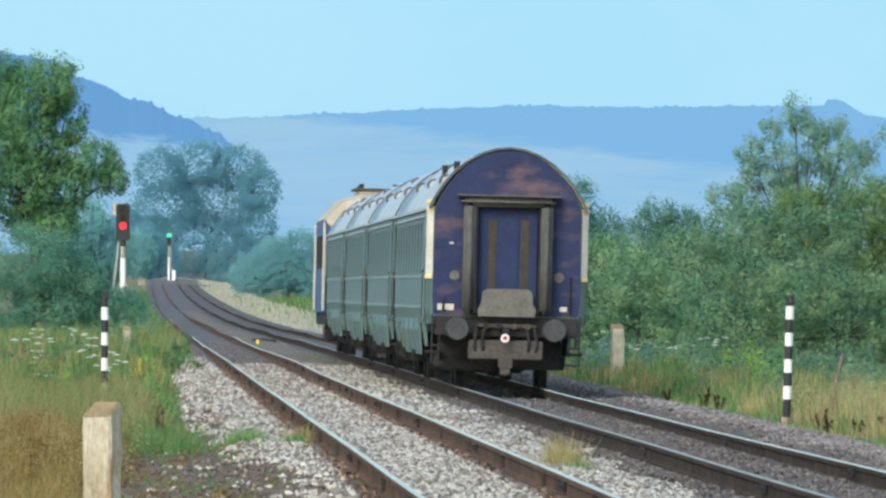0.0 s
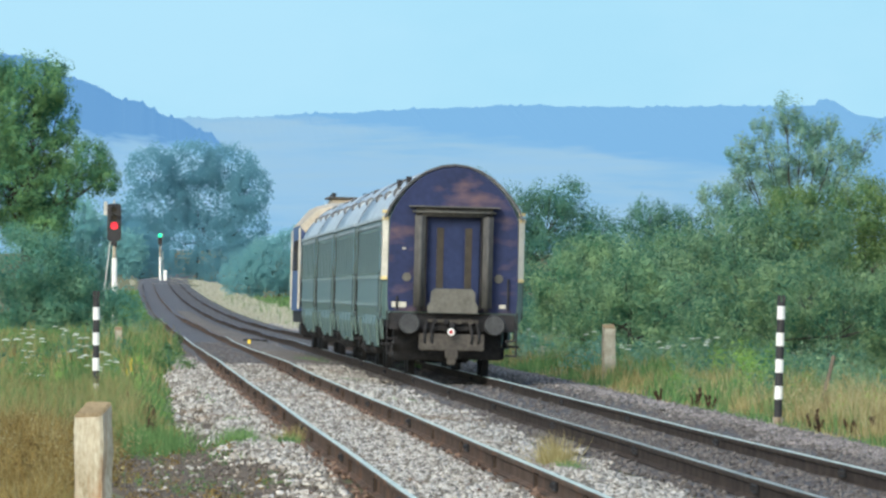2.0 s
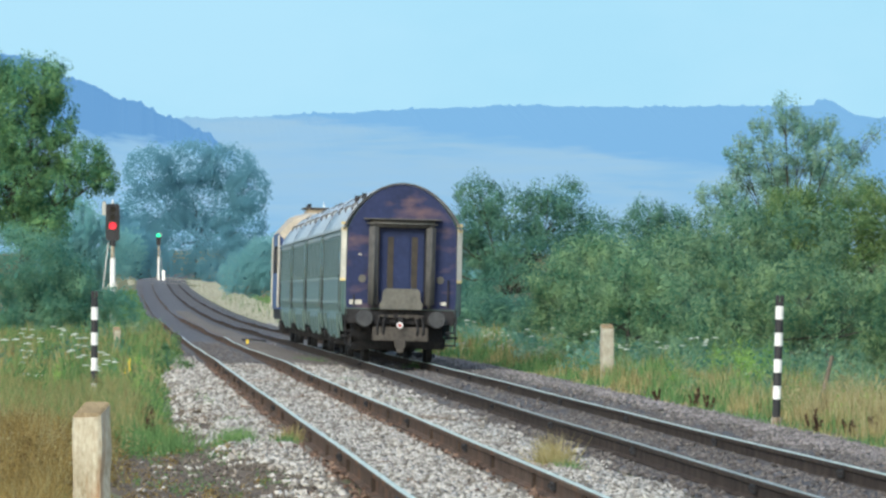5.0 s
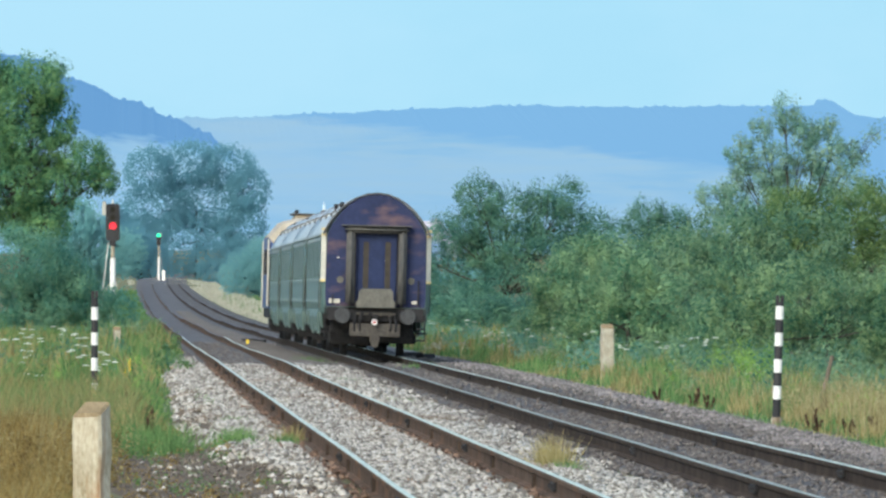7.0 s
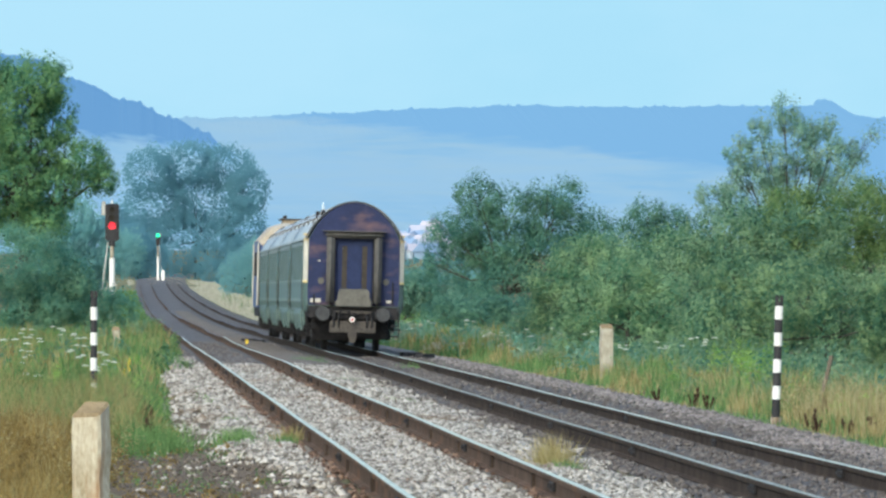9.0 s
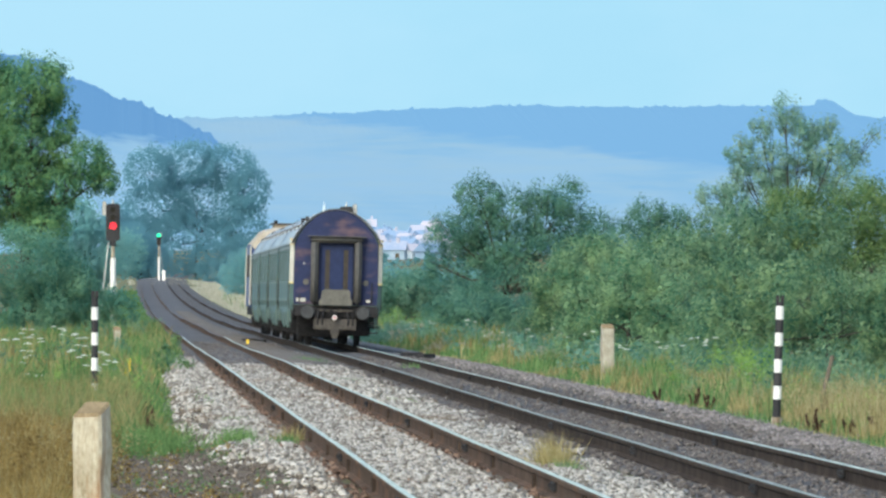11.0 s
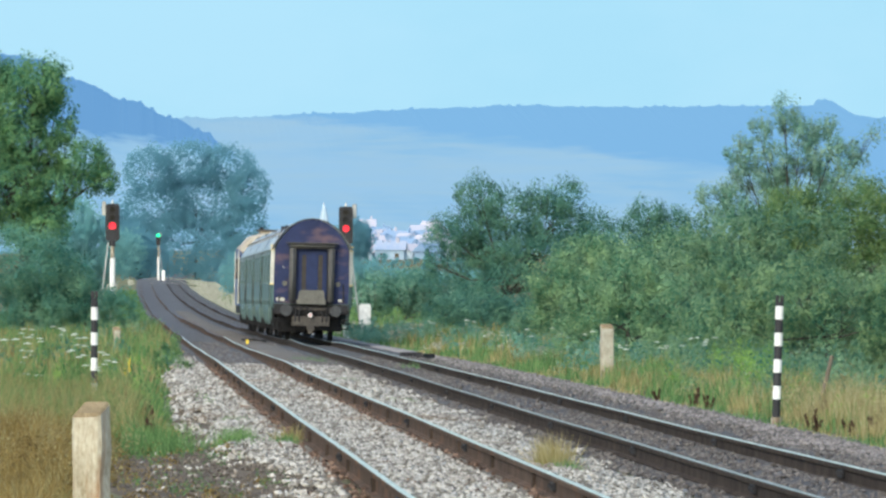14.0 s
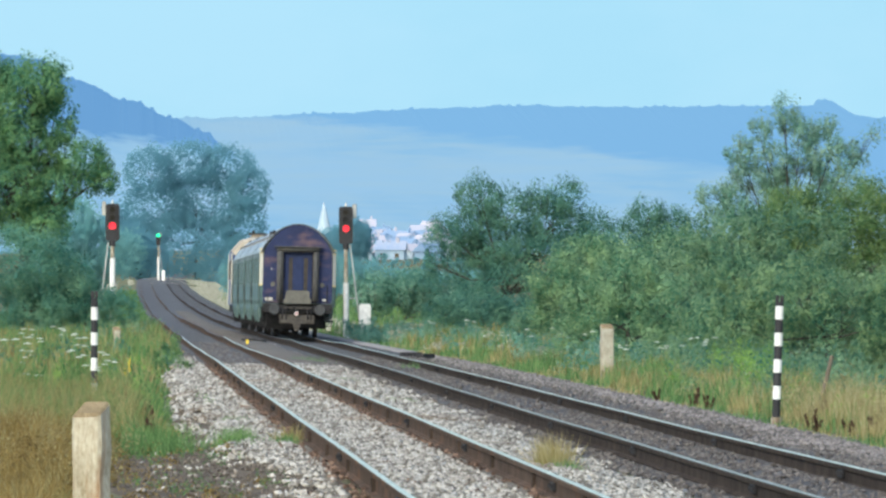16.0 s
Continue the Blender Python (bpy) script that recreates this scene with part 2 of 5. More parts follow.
L_RUST = leaf_material("rust_brown_dry_weed", (0.13, 0.08, 0.022), (0.37, 0.25, 0.08), 0.8, 0.3)
# Dry straw with distance haze put into its colour.
L_PALE = leaf_material("haze_paled_dry_grass", (0.42, 0.39, 0.29), (0.6, 0.55, 0.42), 0.3, 0.1)
L_UMBEL = leaf_material("white_flower_umbel", (0.55, 0.58, 0.5), (0.85, 0.86, 0.8), 1.0)
L_BROWN = leaf_material("dead_brown_dock", (0.045, 0.022, 0.012), (0.13, 0.07, 0.04), 1.0)


def weathered(m, colour, scale, squash, cut):
    """Lays worn patches of another colour over a material."""
    n, k = m.node_tree.nodes, m.node_tree.links
    tc, mp, no, ramp, mix = (n.new("ShaderNode" + s) for s in ("TexCoord", "Mapping", "TexNoise", "ValToRGB", "MixRGB"))
    mp.inputs["Scale"].default_value = squash
    no.inputs["Scale"].default_value, no.inputs["Detail"].default_value = scale, 4
    k.new(tc.outputs["Object"], mp.inputs["Vector"])
    k.new(mp.outputs[0], no.inputs["Vector"])
    ramp.color_ramp.elements[0].position, ramp.color_ramp.elements[1].position = cut, cut + 0.2
    k.new(no.outputs["Fac"], ramp.inputs["Fac"])
    k.new(ramp.outputs["Color"], mix.inputs[0])
    k.new(n["Color Ramp"].outputs["Color"], mix.inputs[1])
    mix.inputs[2].default_value = (*colour, 1)
    k.new(mix.outputs[0], n["Principled BSDF"].inputs["Base Color"])


weathered(M_CONCRETE, (0.16, 0.105, 0.06), 3.2, (1, 1, 0.35), 0.48)
weathered(M_END, (0.115, 0.07, 0.078), 1.45, (0.75, 1, 1.7), 0.5)
weathered(M_LIME, (0.27, 0.145, 0.065), 5.5, (1.6, 1.6, 0.2), 0.49)
weathered(M_STONE, (0.2, 0.14, 0.095), 0.55, (1, 0.22, 1), 0.56)
weathered(M_BED, (0.15, 0.1, 0.065), 0.55, (1, 0.22, 1), 0.52)
weathered(M_RAIL, (0.16, 0.085, 0.05), 1.1, (1, 0.4, 1), 0.55)
weathered(M_COACH, (0.07, 0.085, 0.085), 0.8, (1, 1, 0.25), 0.55)


# ---- mesh helpers ----
def mesh_object(name, verts, faces, mat, parent=None, label="", smooth=False):
    me = bpy.data.meshes.new(name)
    me.from_pydata(verts, [], faces)
    me.materials.append(mat)
    if smooth:
        me.polygons.foreach_set("use_smooth", [True] * len(me.polygons))
    me.update()
    ob = new(name, me)
    ob.parent = parent
    return tagged(ob, label) if label else ob


def part(name, bm, mat, parent, label="", smooth=False):
    """Links a bmesh as one mesh object under a thing or a part."""
    me = bpy.data.meshes.new(name)
    bmesh.ops.recalc_face_normals(bm, faces=bm.faces)
    bm.to_mesh(me)
    bm.free()
    me.materials.append(mat)
    if smooth:
        me.polygons.foreach_set("use_smooth", [True] * len(me.polygons))
    ob = new(name, me)
    ob.parent = parent
    return tagged(ob, label) if label else ob


def box(x0, x1, y0, y1, z0, z1, bevel=0.0, bm=None):
    own = bmesh.new()
    bmesh.ops.create_cube(own, size=1, matrix=Matrix.Translation(((x0 + x1) / 2, (y0 + y1) / 2, (z0 + z1) / 2))
                          @ Matrix.Diagonal((x1 - x0, y1 - y0, z1 - z0, 1)))
    if bevel:
        bmesh.ops.bevel(own, geom=own.edges[:], offset=bevel, segments=2, affect="EDGES")
    return joined(bm, own)


def joined(bm, own):
    if bm is None:
        return own
    tmp = bpy.data.meshes.new("tmp")
    own.to_mesh(tmp)
    own.free()
    bm.from_mesh(tmp)
    bpy.data.meshes.remove(tmp)
    return bm


def rod(a, b, r0, r1=None, seg=12, bm=None):
    a, b = Vector(a), Vector(b)
    own = bmesh.new()
    m = Matrix.Translation((a + b) / 2) @ (b - a).to_track_quat("Z", "Y").to_matrix().to_4x4()
    bmesh.ops.create_cone(own, cap_ends=True, segments=seg, radius1=r0, radius2=r0 if r1 is None else r1, depth=(b - a).length, matrix=m)
    return joined(bm, own)


def loft(rings, closed=True, caps=True):
    """A skin over rings of equally many points."""
    bm = bmesh.new()
    vs = [[bm.verts.new(p) for p in r] for r in rings]
    n = len(rings[0])
    for a, b in zip(vs, vs[1:]):
        for i in range(n if closed else n - 1):
            bm.faces.new((a[i], a[(i + 1) % n], b[(i + 1) % n], b[i]))
    if caps and closed:
        bm.faces.new(vs[0][::-1])
        bm.faces.new(vs[-1])
    return bm


def smooth_step(a, b, x):
    t = min(1.0, max(0.0, (x - a) / (b - a)))
    return t * t * (3 - 2 * t)


# ---- the lie of the land ----
NEAR_X, FAR_X = 3.0, 6.63       # centre lines of the two tracks


def grade(y):
    """The line climbs to a crest in the distance."""
    return 6.4 * smooth_step(560, 2600, y) if y < 1580 else 6.4 * smooth_step(560, 2600, 1580) - 0.004 * (y - 1580)


def far_drop(y):
    """The second track lies a little lower near the camera."""
    return -0.145 + 0.11 * smooth_step(85, 330, y)


def sag(y):
    """The near track is badly packed farther off: it dips and humps."""
    return 0.035 * math.exp(-((y - 265) / 30) ** 2) - 0.02 * math.exp(-((y - 375) / 40) ** 2) + 0.09 * math.exp(-((y - 600) / 70) ** 2) - 0.12 * math.exp(-((y - 830) / 70) ** 2)


def bend(y):
    return 0.9 * max(0.0, (y - 1050) / 700) ** 2 if y < 2100 else 0.9 * 2.25 + 17 * (y - 2100) / 700


def wobble(y, k):
    return 0.016 * math.sin(y / 21.0 + k) + 0.007 * math.sin(y / 8.3 + 2.1 * k)


def ground_z(x, y):
    """Formation, verges and the rise towards the hills."""
    xx = x - bend(y)
    base = grade(min(y, 1580)) * (1 if abs(xx - 5) < 60 else 0.7)
    z = base - 0.36
    z += 0.14 * noise.noise((x * 0.4, y * 0.12, 0.0)) * smooth_step(1.5, 4, abs(xx - 4.8) - 3)
    if 0.7 < xx < 10.2:
        z += 0.12 * smooth_step(0.7, 1.5, xx) * (1 - smooth_step(9.0, 10.2, xx))
        z += far_drop(y) * smooth_step(4.4, 5.4, xx)
    elif xx >= 10.2:
        z += far_drop(y) * 0.6
    z += 1.1 * math.exp(-((x - 6) / 6) ** 2 - ((y - 1670) / 40) ** 2)
    z += smooth_step(1700, 3800, y) * 14
    return z


# ---- ground, ballast and rails ----
def quick_mesh(name, verts, faces, mats, parent=None):
    """A mesh from numpy arrays: verts (n, 3), faces (m, k)."""
    me = bpy.data.meshes.new(name)
    m, k = faces.shape
    me.vertices.add(len(verts))
    me.vertices.foreach_set("co", np.asarray(verts, dtype=np.float32).ravel())
    me.loops.add(m * k)
    me.loops.foreach_set("vertex_index", faces.astype(np.int32).ravel())
    me.polygons.add(m)
    me.polygons.foreach_set("loop_start", np.arange(0, m * k, k, dtype=np.int32))
    me.materials.append(mats)
    me.update(calc_edges=True)
    ob = new(name, me)
    ob.parent = parent
    return ob


def grid_sheet(name, xs, ys, height, mat):
    verts = [(x, y, height(x, y)) for y in ys for x in xs]
    n = len(xs)
    faces = [(j * n + i, j * n + i + 1, (j + 1) * n + i + 1, (j + 1) * n + i) for j in range(len(ys) - 1) for i in range(n - 1)]
    return mesh_object(name, verts, faces, mat, smooth=True)


def spread(*runs):
    out = []
    for a, b, step in runs:
        n = max(1, round((b - a) / step))
        out += [a + (b - a) * i / n for i in range(n)]
    return out + [runs[-1][1]]


tagged(grid_sheet("ground", spread((-1500, -100, 100), (-100, -10, 10), (-10, 0, 1), (0, 11, 0.5), (11, 40, 2), (40, 200, 10), (200, 1500, 100)),
                  spread((-80, 80, 20), (80, 400, 5), (400, 1700, 20), (1700, 3900, 60)), ground_z, M_EARTH),
       "rough grassy ground rising to far hills", "ground", kind="structure")


def worn_edge(y):
    """How far the pale ballast has crumbled away towards the rail, close to the camera."""
    return max(0.0, min(60.0, 156 - y)) * 0.0155 + 0.55 * (1 - smooth_step(106, 130, y))


def bed(name, x_in, x_out, y0, y1, mat, label, lift=0.03, ragged=0.25, retreat=0.0):
    """A strip of ballast lying on the ground, with ragged sunken edges."""
    ys = spread((y0, min(y1, 400), 2.5), (min(y1, 400), y1 + 0.01, 15)) if y1 > 400 else spread((y0, y1, 2.5))
    cols = 11
    verts, faces = [], []
    for y in ys:
        a = x_in + retreat * worn_edge(y) + bend(y) + ragged * noise.noise((y * 0.3, x_in, 5))
        b = x_out + bend(y) + ragged * noise.noise((y * 0.3, x_out, 9))
        for i in range(cols):
            x = a + (b - a) * i / (cols - 1)
            edge = i in (0, cols - 1)
            verts.append((x, y, ground_z(x, y) + (-0.12 if edge else lift + 0.015 * noise.noise((x * 3, y * 1.5, 2)))))
    for j in range(len(ys) - 1):
        for i in range(cols - 1):
            faces.append((j * cols + i, j * cols + i + 1, (j + 1) * cols + i + 1, (j + 1) * cols + i))
    return tagged(mesh_object(name, verts, faces, mat, smooth=True), label, "ballast bed", kind="structure")


bed("ballast_bed_white", 1.22, 5.35, -60, 286, M_BED, "pale limestone ballast bed under the near track", 0.03, 0.25, 1.0)
bed("ballast_bed_dark", 5.2, 9.0, -60, 2300, M_DARKBED, "oily dark ballast bed under the far track", 0.035, 0.12)
bed("ballast_bed_old", 1.2, 6.3, 280, 2300, M_OLDBED, "old dark ballast on the near track farther off", 0.046, 0.12)
bed("shoulder", 8.7, 10.1, -60, 700, M_GRIT, "grey gravel shoulder beside the far track", 0.045, 0.3)
bed("cess_path", -0.35, 2.35, -60, 255, M_DIRT, "bare dirty soil beside the ballast", 0.015, 0.3)


def ballast_heap(y0, y1, seed):
    """A lumpy low ridge of spilled ballast between the tracks."""
    ys, cols = spread((y0, y1, 3)), 9
    verts, faces = [], []
    for y in ys:
        tall = 0.06 + 0.1 * max(0, noise.noise((y * 0.035, seed, 0))) + 0.1 * max(0, noise.noise((y * 0.11, 3, seed)))
        fade = smooth_step(y0, y0 + 12, y) * (1 - smooth_step(y1 - 40, y1, y))
        for i in range(cols):
            u = i / (cols - 1)
            x = 4.1 + 1.35 * u + bend(y) + 0.12 * noise.noise((y * 0.2, u, seed))
            verts.append((x, y, ground_z(x, y) + (-0.1 if i in (0, cols - 1) else 0.06 + tall * fade * math.sin(3.14 * u) + 0.02 * noise.noise((x * 4, y, 1)))))
    for j in range(len(ys) - 1):
        for i in range(cols - 1):
            faces.append((j * cols + i, j * cols + i + 1, (j + 1) * cols + i + 1, (j + 1) * cols + i))
    return tagged(mesh_object("ballast_heap", verts, faces, M_HEAP, smooth=True), "low lumpy ridge of brown-grey ballast between the tracks", "ballast bed", kind="structure")


ballast_heap(288, 900, 4)

OCTA = np.array([(1, 0, 0), (-1, 0, 0), (0, 1, 0), (0, -1, 0), (0, 0, 1), (0, 0, -1)], dtype=float)
OCTA_F = np.array([(0, 2, 4), (2, 1, 4), (1, 3, 4), (3, 0, 4), (2, 0, 5), (1, 2, 5), (3, 1, 5), (0, 3, 5)])


def stones(name, patches, mat, label, seed, keep_off=()):
    """Loose angular stones. patches: x0, x1, y0, y1, number, size."""
    rng = np.random.default_rng(seed)
    pos, size = [], []
    for x0, x1, y0, y1, count, sz in patches:
        for x, y, u in zip(rng.uniform(x0, x1, count), rng.uniform(y0, y1, count), rng.uniform(0.55, 1.35, count)):
            xe = x + 0.6 * noise.noise((y * 0.3, x0, 5)) * (x < x0 + 0.8 or x > x1 - 0.8)
            if keep_off and y < 156 and xe < 0.9 + worn_edge(y) and u < 1.22:
                continue
            if any(abs(xe - k) < 0.1 + 0.12 * u * (k < 4) for k in keep_off):
                continue
            pos.append((xe, y, ground_z(xe, y) + 0.04 + 0.02 * noise.noise((xe * 2, y, 1))))
            size.append(sz * u)
    pos, size = np.array(pos), np.array(size)
    n = len(pos)
    pts = OCTA[None] * rng.uniform(0.55, 1.15, (n, 6, 1)) + rng.normal(0, 0.2, (n, 6, 3))
    ang = rng.uniform(0, 6.28, n)
    tip = rng.uniform(-0.7, 0.7, n)
    c, s, ct, st = np.cos(ang), np.sin(ang), np.cos(tip), np.sin(tip)
    x, y, z = pts[..., 0], pts[..., 1], pts[..., 2] * 0.75
    y, z = y * ct[:, None] - z * st[:, None], y * st[:, None] + z * ct[:, None]
    x, y = x * c[:, None] - y * s[:, None], x * s[:, None] + y * c[:, None]
    v = np.stack((x, y, z), -1) * size[:, None, None] + pos[:, None]
    f = OCTA_F[None] + 6 * np.arange(n)[:, None, None]
    return tagged(quick_mesh(name, v.reshape(-1, 3), f.reshape(-1, 3), mat), label, "ballast stones", kind="stuff")


RAILS = (NEAR_X - 0.75, NEAR_X + 0.75, FAR_X - 0.75, FAR_X + 0.75)
stones("ballast_stones", ((1.6, 5.3, 98, 125, 14000, 0.043), (0.3, 1.7, 98, 150, 1500, 0.03), (1.1, 5.3, 125, 150, 10500, 0.045), (1.2, 5.3, 148, 180, 11000, 0.047), (1.12, 5.35, 180, 288, 15500, 0.058), (0.7, 1.3, 150, 250, 700, 0.045), (0.9, 2.0, 230, 320, 2500, 0.06)),
       M_STONE, "loose pale limestone ballast stones", 3, RAILS)
stones("oily_stones", ((5.3, 8.9, 95, 180, 9000, 0.036), (5.3, 8.9, 180, 330, 5000, 0.045), (1.3, 5.3, 284, 420, 4000, 0.05)),
       M_DARKSTONE, "loose dark oily ballast stones", 4, RAILS)
stones("rusty_stones", tuple((x + a, x + b, 98, 290, 1700, 0.034) for x in RAILS[:2] for a, b in ((-0.36, -0.06), (0.06, 0.3))),
       M_RUSTSTONE, "rust-stained ballast stones along the rail foot", 7)
stones("shoulder_gravel", ((8.6, 10.1, 110, 190, 7000, 0.035), (8.6, 10.1, 190, 330, 4000, 0.045), (4.2, 5.3, 290, 420, 2500, 0.055)),
       M_GRIT, "loose brown-grey shoulder gravel", 5)
stones("soil_stones", ((-0.25, 1.9, 98, 152, 2200, 0.024),), M_HEAP, "small dirty stones on the bare soil", 6)

RAIL_PROFILE = ((-0.072, -0.17), (0.072, -0.17), (0.072, -0.155), (0.012, -0.14), (0.01, -0.05), (0.036, -0.04), (0.036, -0.012), (0.03, -0.004),
                (-0.03, -0.004), (-0.036, -0.012), (-0.036, -0.04), (-0.01, -0.05), (-0.012, -0.14), (-0.072, -0.155))
RAIL_PROFILE = tuple((px, pz * 1.2) for px, pz in RAIL_PROFILE)


def rail(x, drop, k, steel, head):
    thing = tagged(new("rail"), "long rusty steel rail with a polished running surface", "rail", "rails of the two tracks")
    ys = spread((-60, 60, 20), (60, 420, 3), (420, 1600, 15), (1600, 2300, 50))

    def at(y):
        return x + bend(y) + 0.3 * wobble(y, k + 3), grade(y) + drop(y) + wobble(y, k) * (0.35 + 1.6 * smooth_step(280, 460, y))
    part("rail_body", loft([[(at(y)[0] + px, y, at(y)[1] + pz) for px, pz in RAIL_PROFILE] for y in ys]), steel, thing)
    rim = ((-0.03, -0.008), (0.025, -0.006), (0.022, 0.001), (-0.026, 0.001))
    part("running_surface", loft([[(at(y)[0] + px, y, at(y)[1] + pz) for px, pz in rim] for y in ys if y < 421]), head, thing, "worn rail head with its sheen painted in")
    part("running_surface", loft([[(at(y)[0] + px, y, at(y)[1] + pz) for px, pz in rim] for y in ys if y > 419]), M_DULLTOP, thing, "distant rail head painted without sheen")
    for i in range(17 if k < 2 else 0):
        y = 90 + 11.3 * i + 2.3 * k
        cx, cz = at(y)
        part("rail_clip", box(cx - 0.045, cx + 0.045, y - 0.1, y + 0.1, cz - 0.19, cz - 0.055), M_OILRAIL, thing)
    for i in range(8):
        y = 92 + 25 * i + 7 * (k % 3)
        cx, cz = at(y)
        bm = None
        for side in (-1, 1):
            bm = box(cx + side * 0.026 - 0.014, cx + side * 0.026 + 0.014, y - 0.4, y + 0.4, cz - 0.135, cz - 0.05, 0.005, bm)
            for j in range(4):
                bm = box(cx + side * 0.048 - 0.012, cx + side * 0.048 + 0.012, y - 0.32 + 0.2 * j, y - 0.28 + 0.2 * j, cz - 0.11, cz - 0.07, 0.0, bm)
        part("fishplate", bm, M_UNDER, thing, "bolted joint bar")
    return thing


rail(RAILS[0], lambda y: sag(y) * 0.6, 0, M_RAIL, M_RAILTOP)
rail(RAILS[1], lambda y: sag(y), 1, M_RAIL, M_RAILTOP)
rail(RAILS[2], far_drop, 2, M_OILRAIL, M_GREYTOP)
rail(RAILS[3], lambda y: far_drop(y) - 0.037, 3, M_OILRAIL, M_RAILTOP)

# ---- hills and sky ----
M_SKY = distance_material("hazy_blue_sky", (0.405, 0.70, 0.915), (0.445, 0.725, 0.935), 0.004, (1, 1, 2), 1.0)
# The slopes themselves glow in haze blue; no haze hangs in the air.
M_HILL = distance_material("far_haze_blue_hill", (0.25, 0.485, 0.775), (0.33, 0.54, 0.79), 0.022, (0.35, 0.05, 2.2), 0.97, (0.215, 0.45, 0.778), (0.1875, 0, 1, 87.5))
M_NEARHILL = distance_material("wooded_haze_blue_hill", (0.25, 0.485, 0.775), (0.33, 0.54, 0.79), 0.03, (0.4, 0.1, 2), 0.97, (0.145, 0.335, 0.66), (0.05, 0, 1, 54))


def ridge(x, knots):
    for (a, za), (b, zb) in zip(knots, knots[1:]):
        if a <= x <= b:
            return za + (zb - za) * smooth_step(a, b, x)
    return knots[0][1] if x < knots[0][0] else knots[-1][1]


def hill(name, knots, y0, y1, foot, mat, label, rough, step=3.0):
    """A slope that climbs from y0 to a ridge at y1, with its back side."""
    xs = spread((-900, -150, 50), (-150, 420, step), (420, 1200, 50))

    def height(x, y):
        u = min(1.0, max(0.0, (y - y0) / (y1 - y0)))
        top = ridge(x, knots) + (rough * noise.noise((x * 0.12, 0, 3)) + rough * 2.2 * max(0, noise.noise((x * 0.5, 7, 1)))) * u ** 9
        z = foot + (top - foot) * (0.35 * u + 0.65 * u ** 1.6)
        z += 3.0 * math.sin(3.14 * u) * noise.noise((x * 0.012, y * 0.004, 1))
        return z if y <= y1 else top - (y - y1) * 0.3
    ys = spread((y0, y1, (y1 - y0) / 24), (y1, y1 + 120, 40))
    tagged(grid_sheet(name, xs, ys, height, mat), label, "hills", kind="structure")
    return height


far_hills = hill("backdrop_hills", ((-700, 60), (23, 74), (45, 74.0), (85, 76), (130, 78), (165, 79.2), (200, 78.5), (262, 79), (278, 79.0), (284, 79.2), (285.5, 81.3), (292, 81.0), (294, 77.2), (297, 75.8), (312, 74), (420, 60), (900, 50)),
     3000, 4700, 10, M_HILL, "long hills with faint fields, glowing haze blue", 0.75, 0.9)
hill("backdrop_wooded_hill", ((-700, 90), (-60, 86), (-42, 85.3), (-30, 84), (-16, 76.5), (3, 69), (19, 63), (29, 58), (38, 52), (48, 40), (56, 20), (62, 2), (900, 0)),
     3000, 4000, 8, M_NEARHILL, "steeper wooded hill, glowing haze blue", 1.0, 0.7)
sky_sheet = mesh_object("backdrop_sky", [(-2500, 4900, -50), (2900, 4900, -50), (2900, 4900, 900), (-2500, 4900, 900)], [(0, 1, 2, 3)], M_SKY)
tagged(sky_sheet, "pale hazy blue summer sky", "sky", kind="structure")


# ---- plants ----
LEAF = np.array([(-0.5, 0, 0), (0, -0.28, 0.06), (0.5, 0, 0), (0, 0.28, 0.06)])


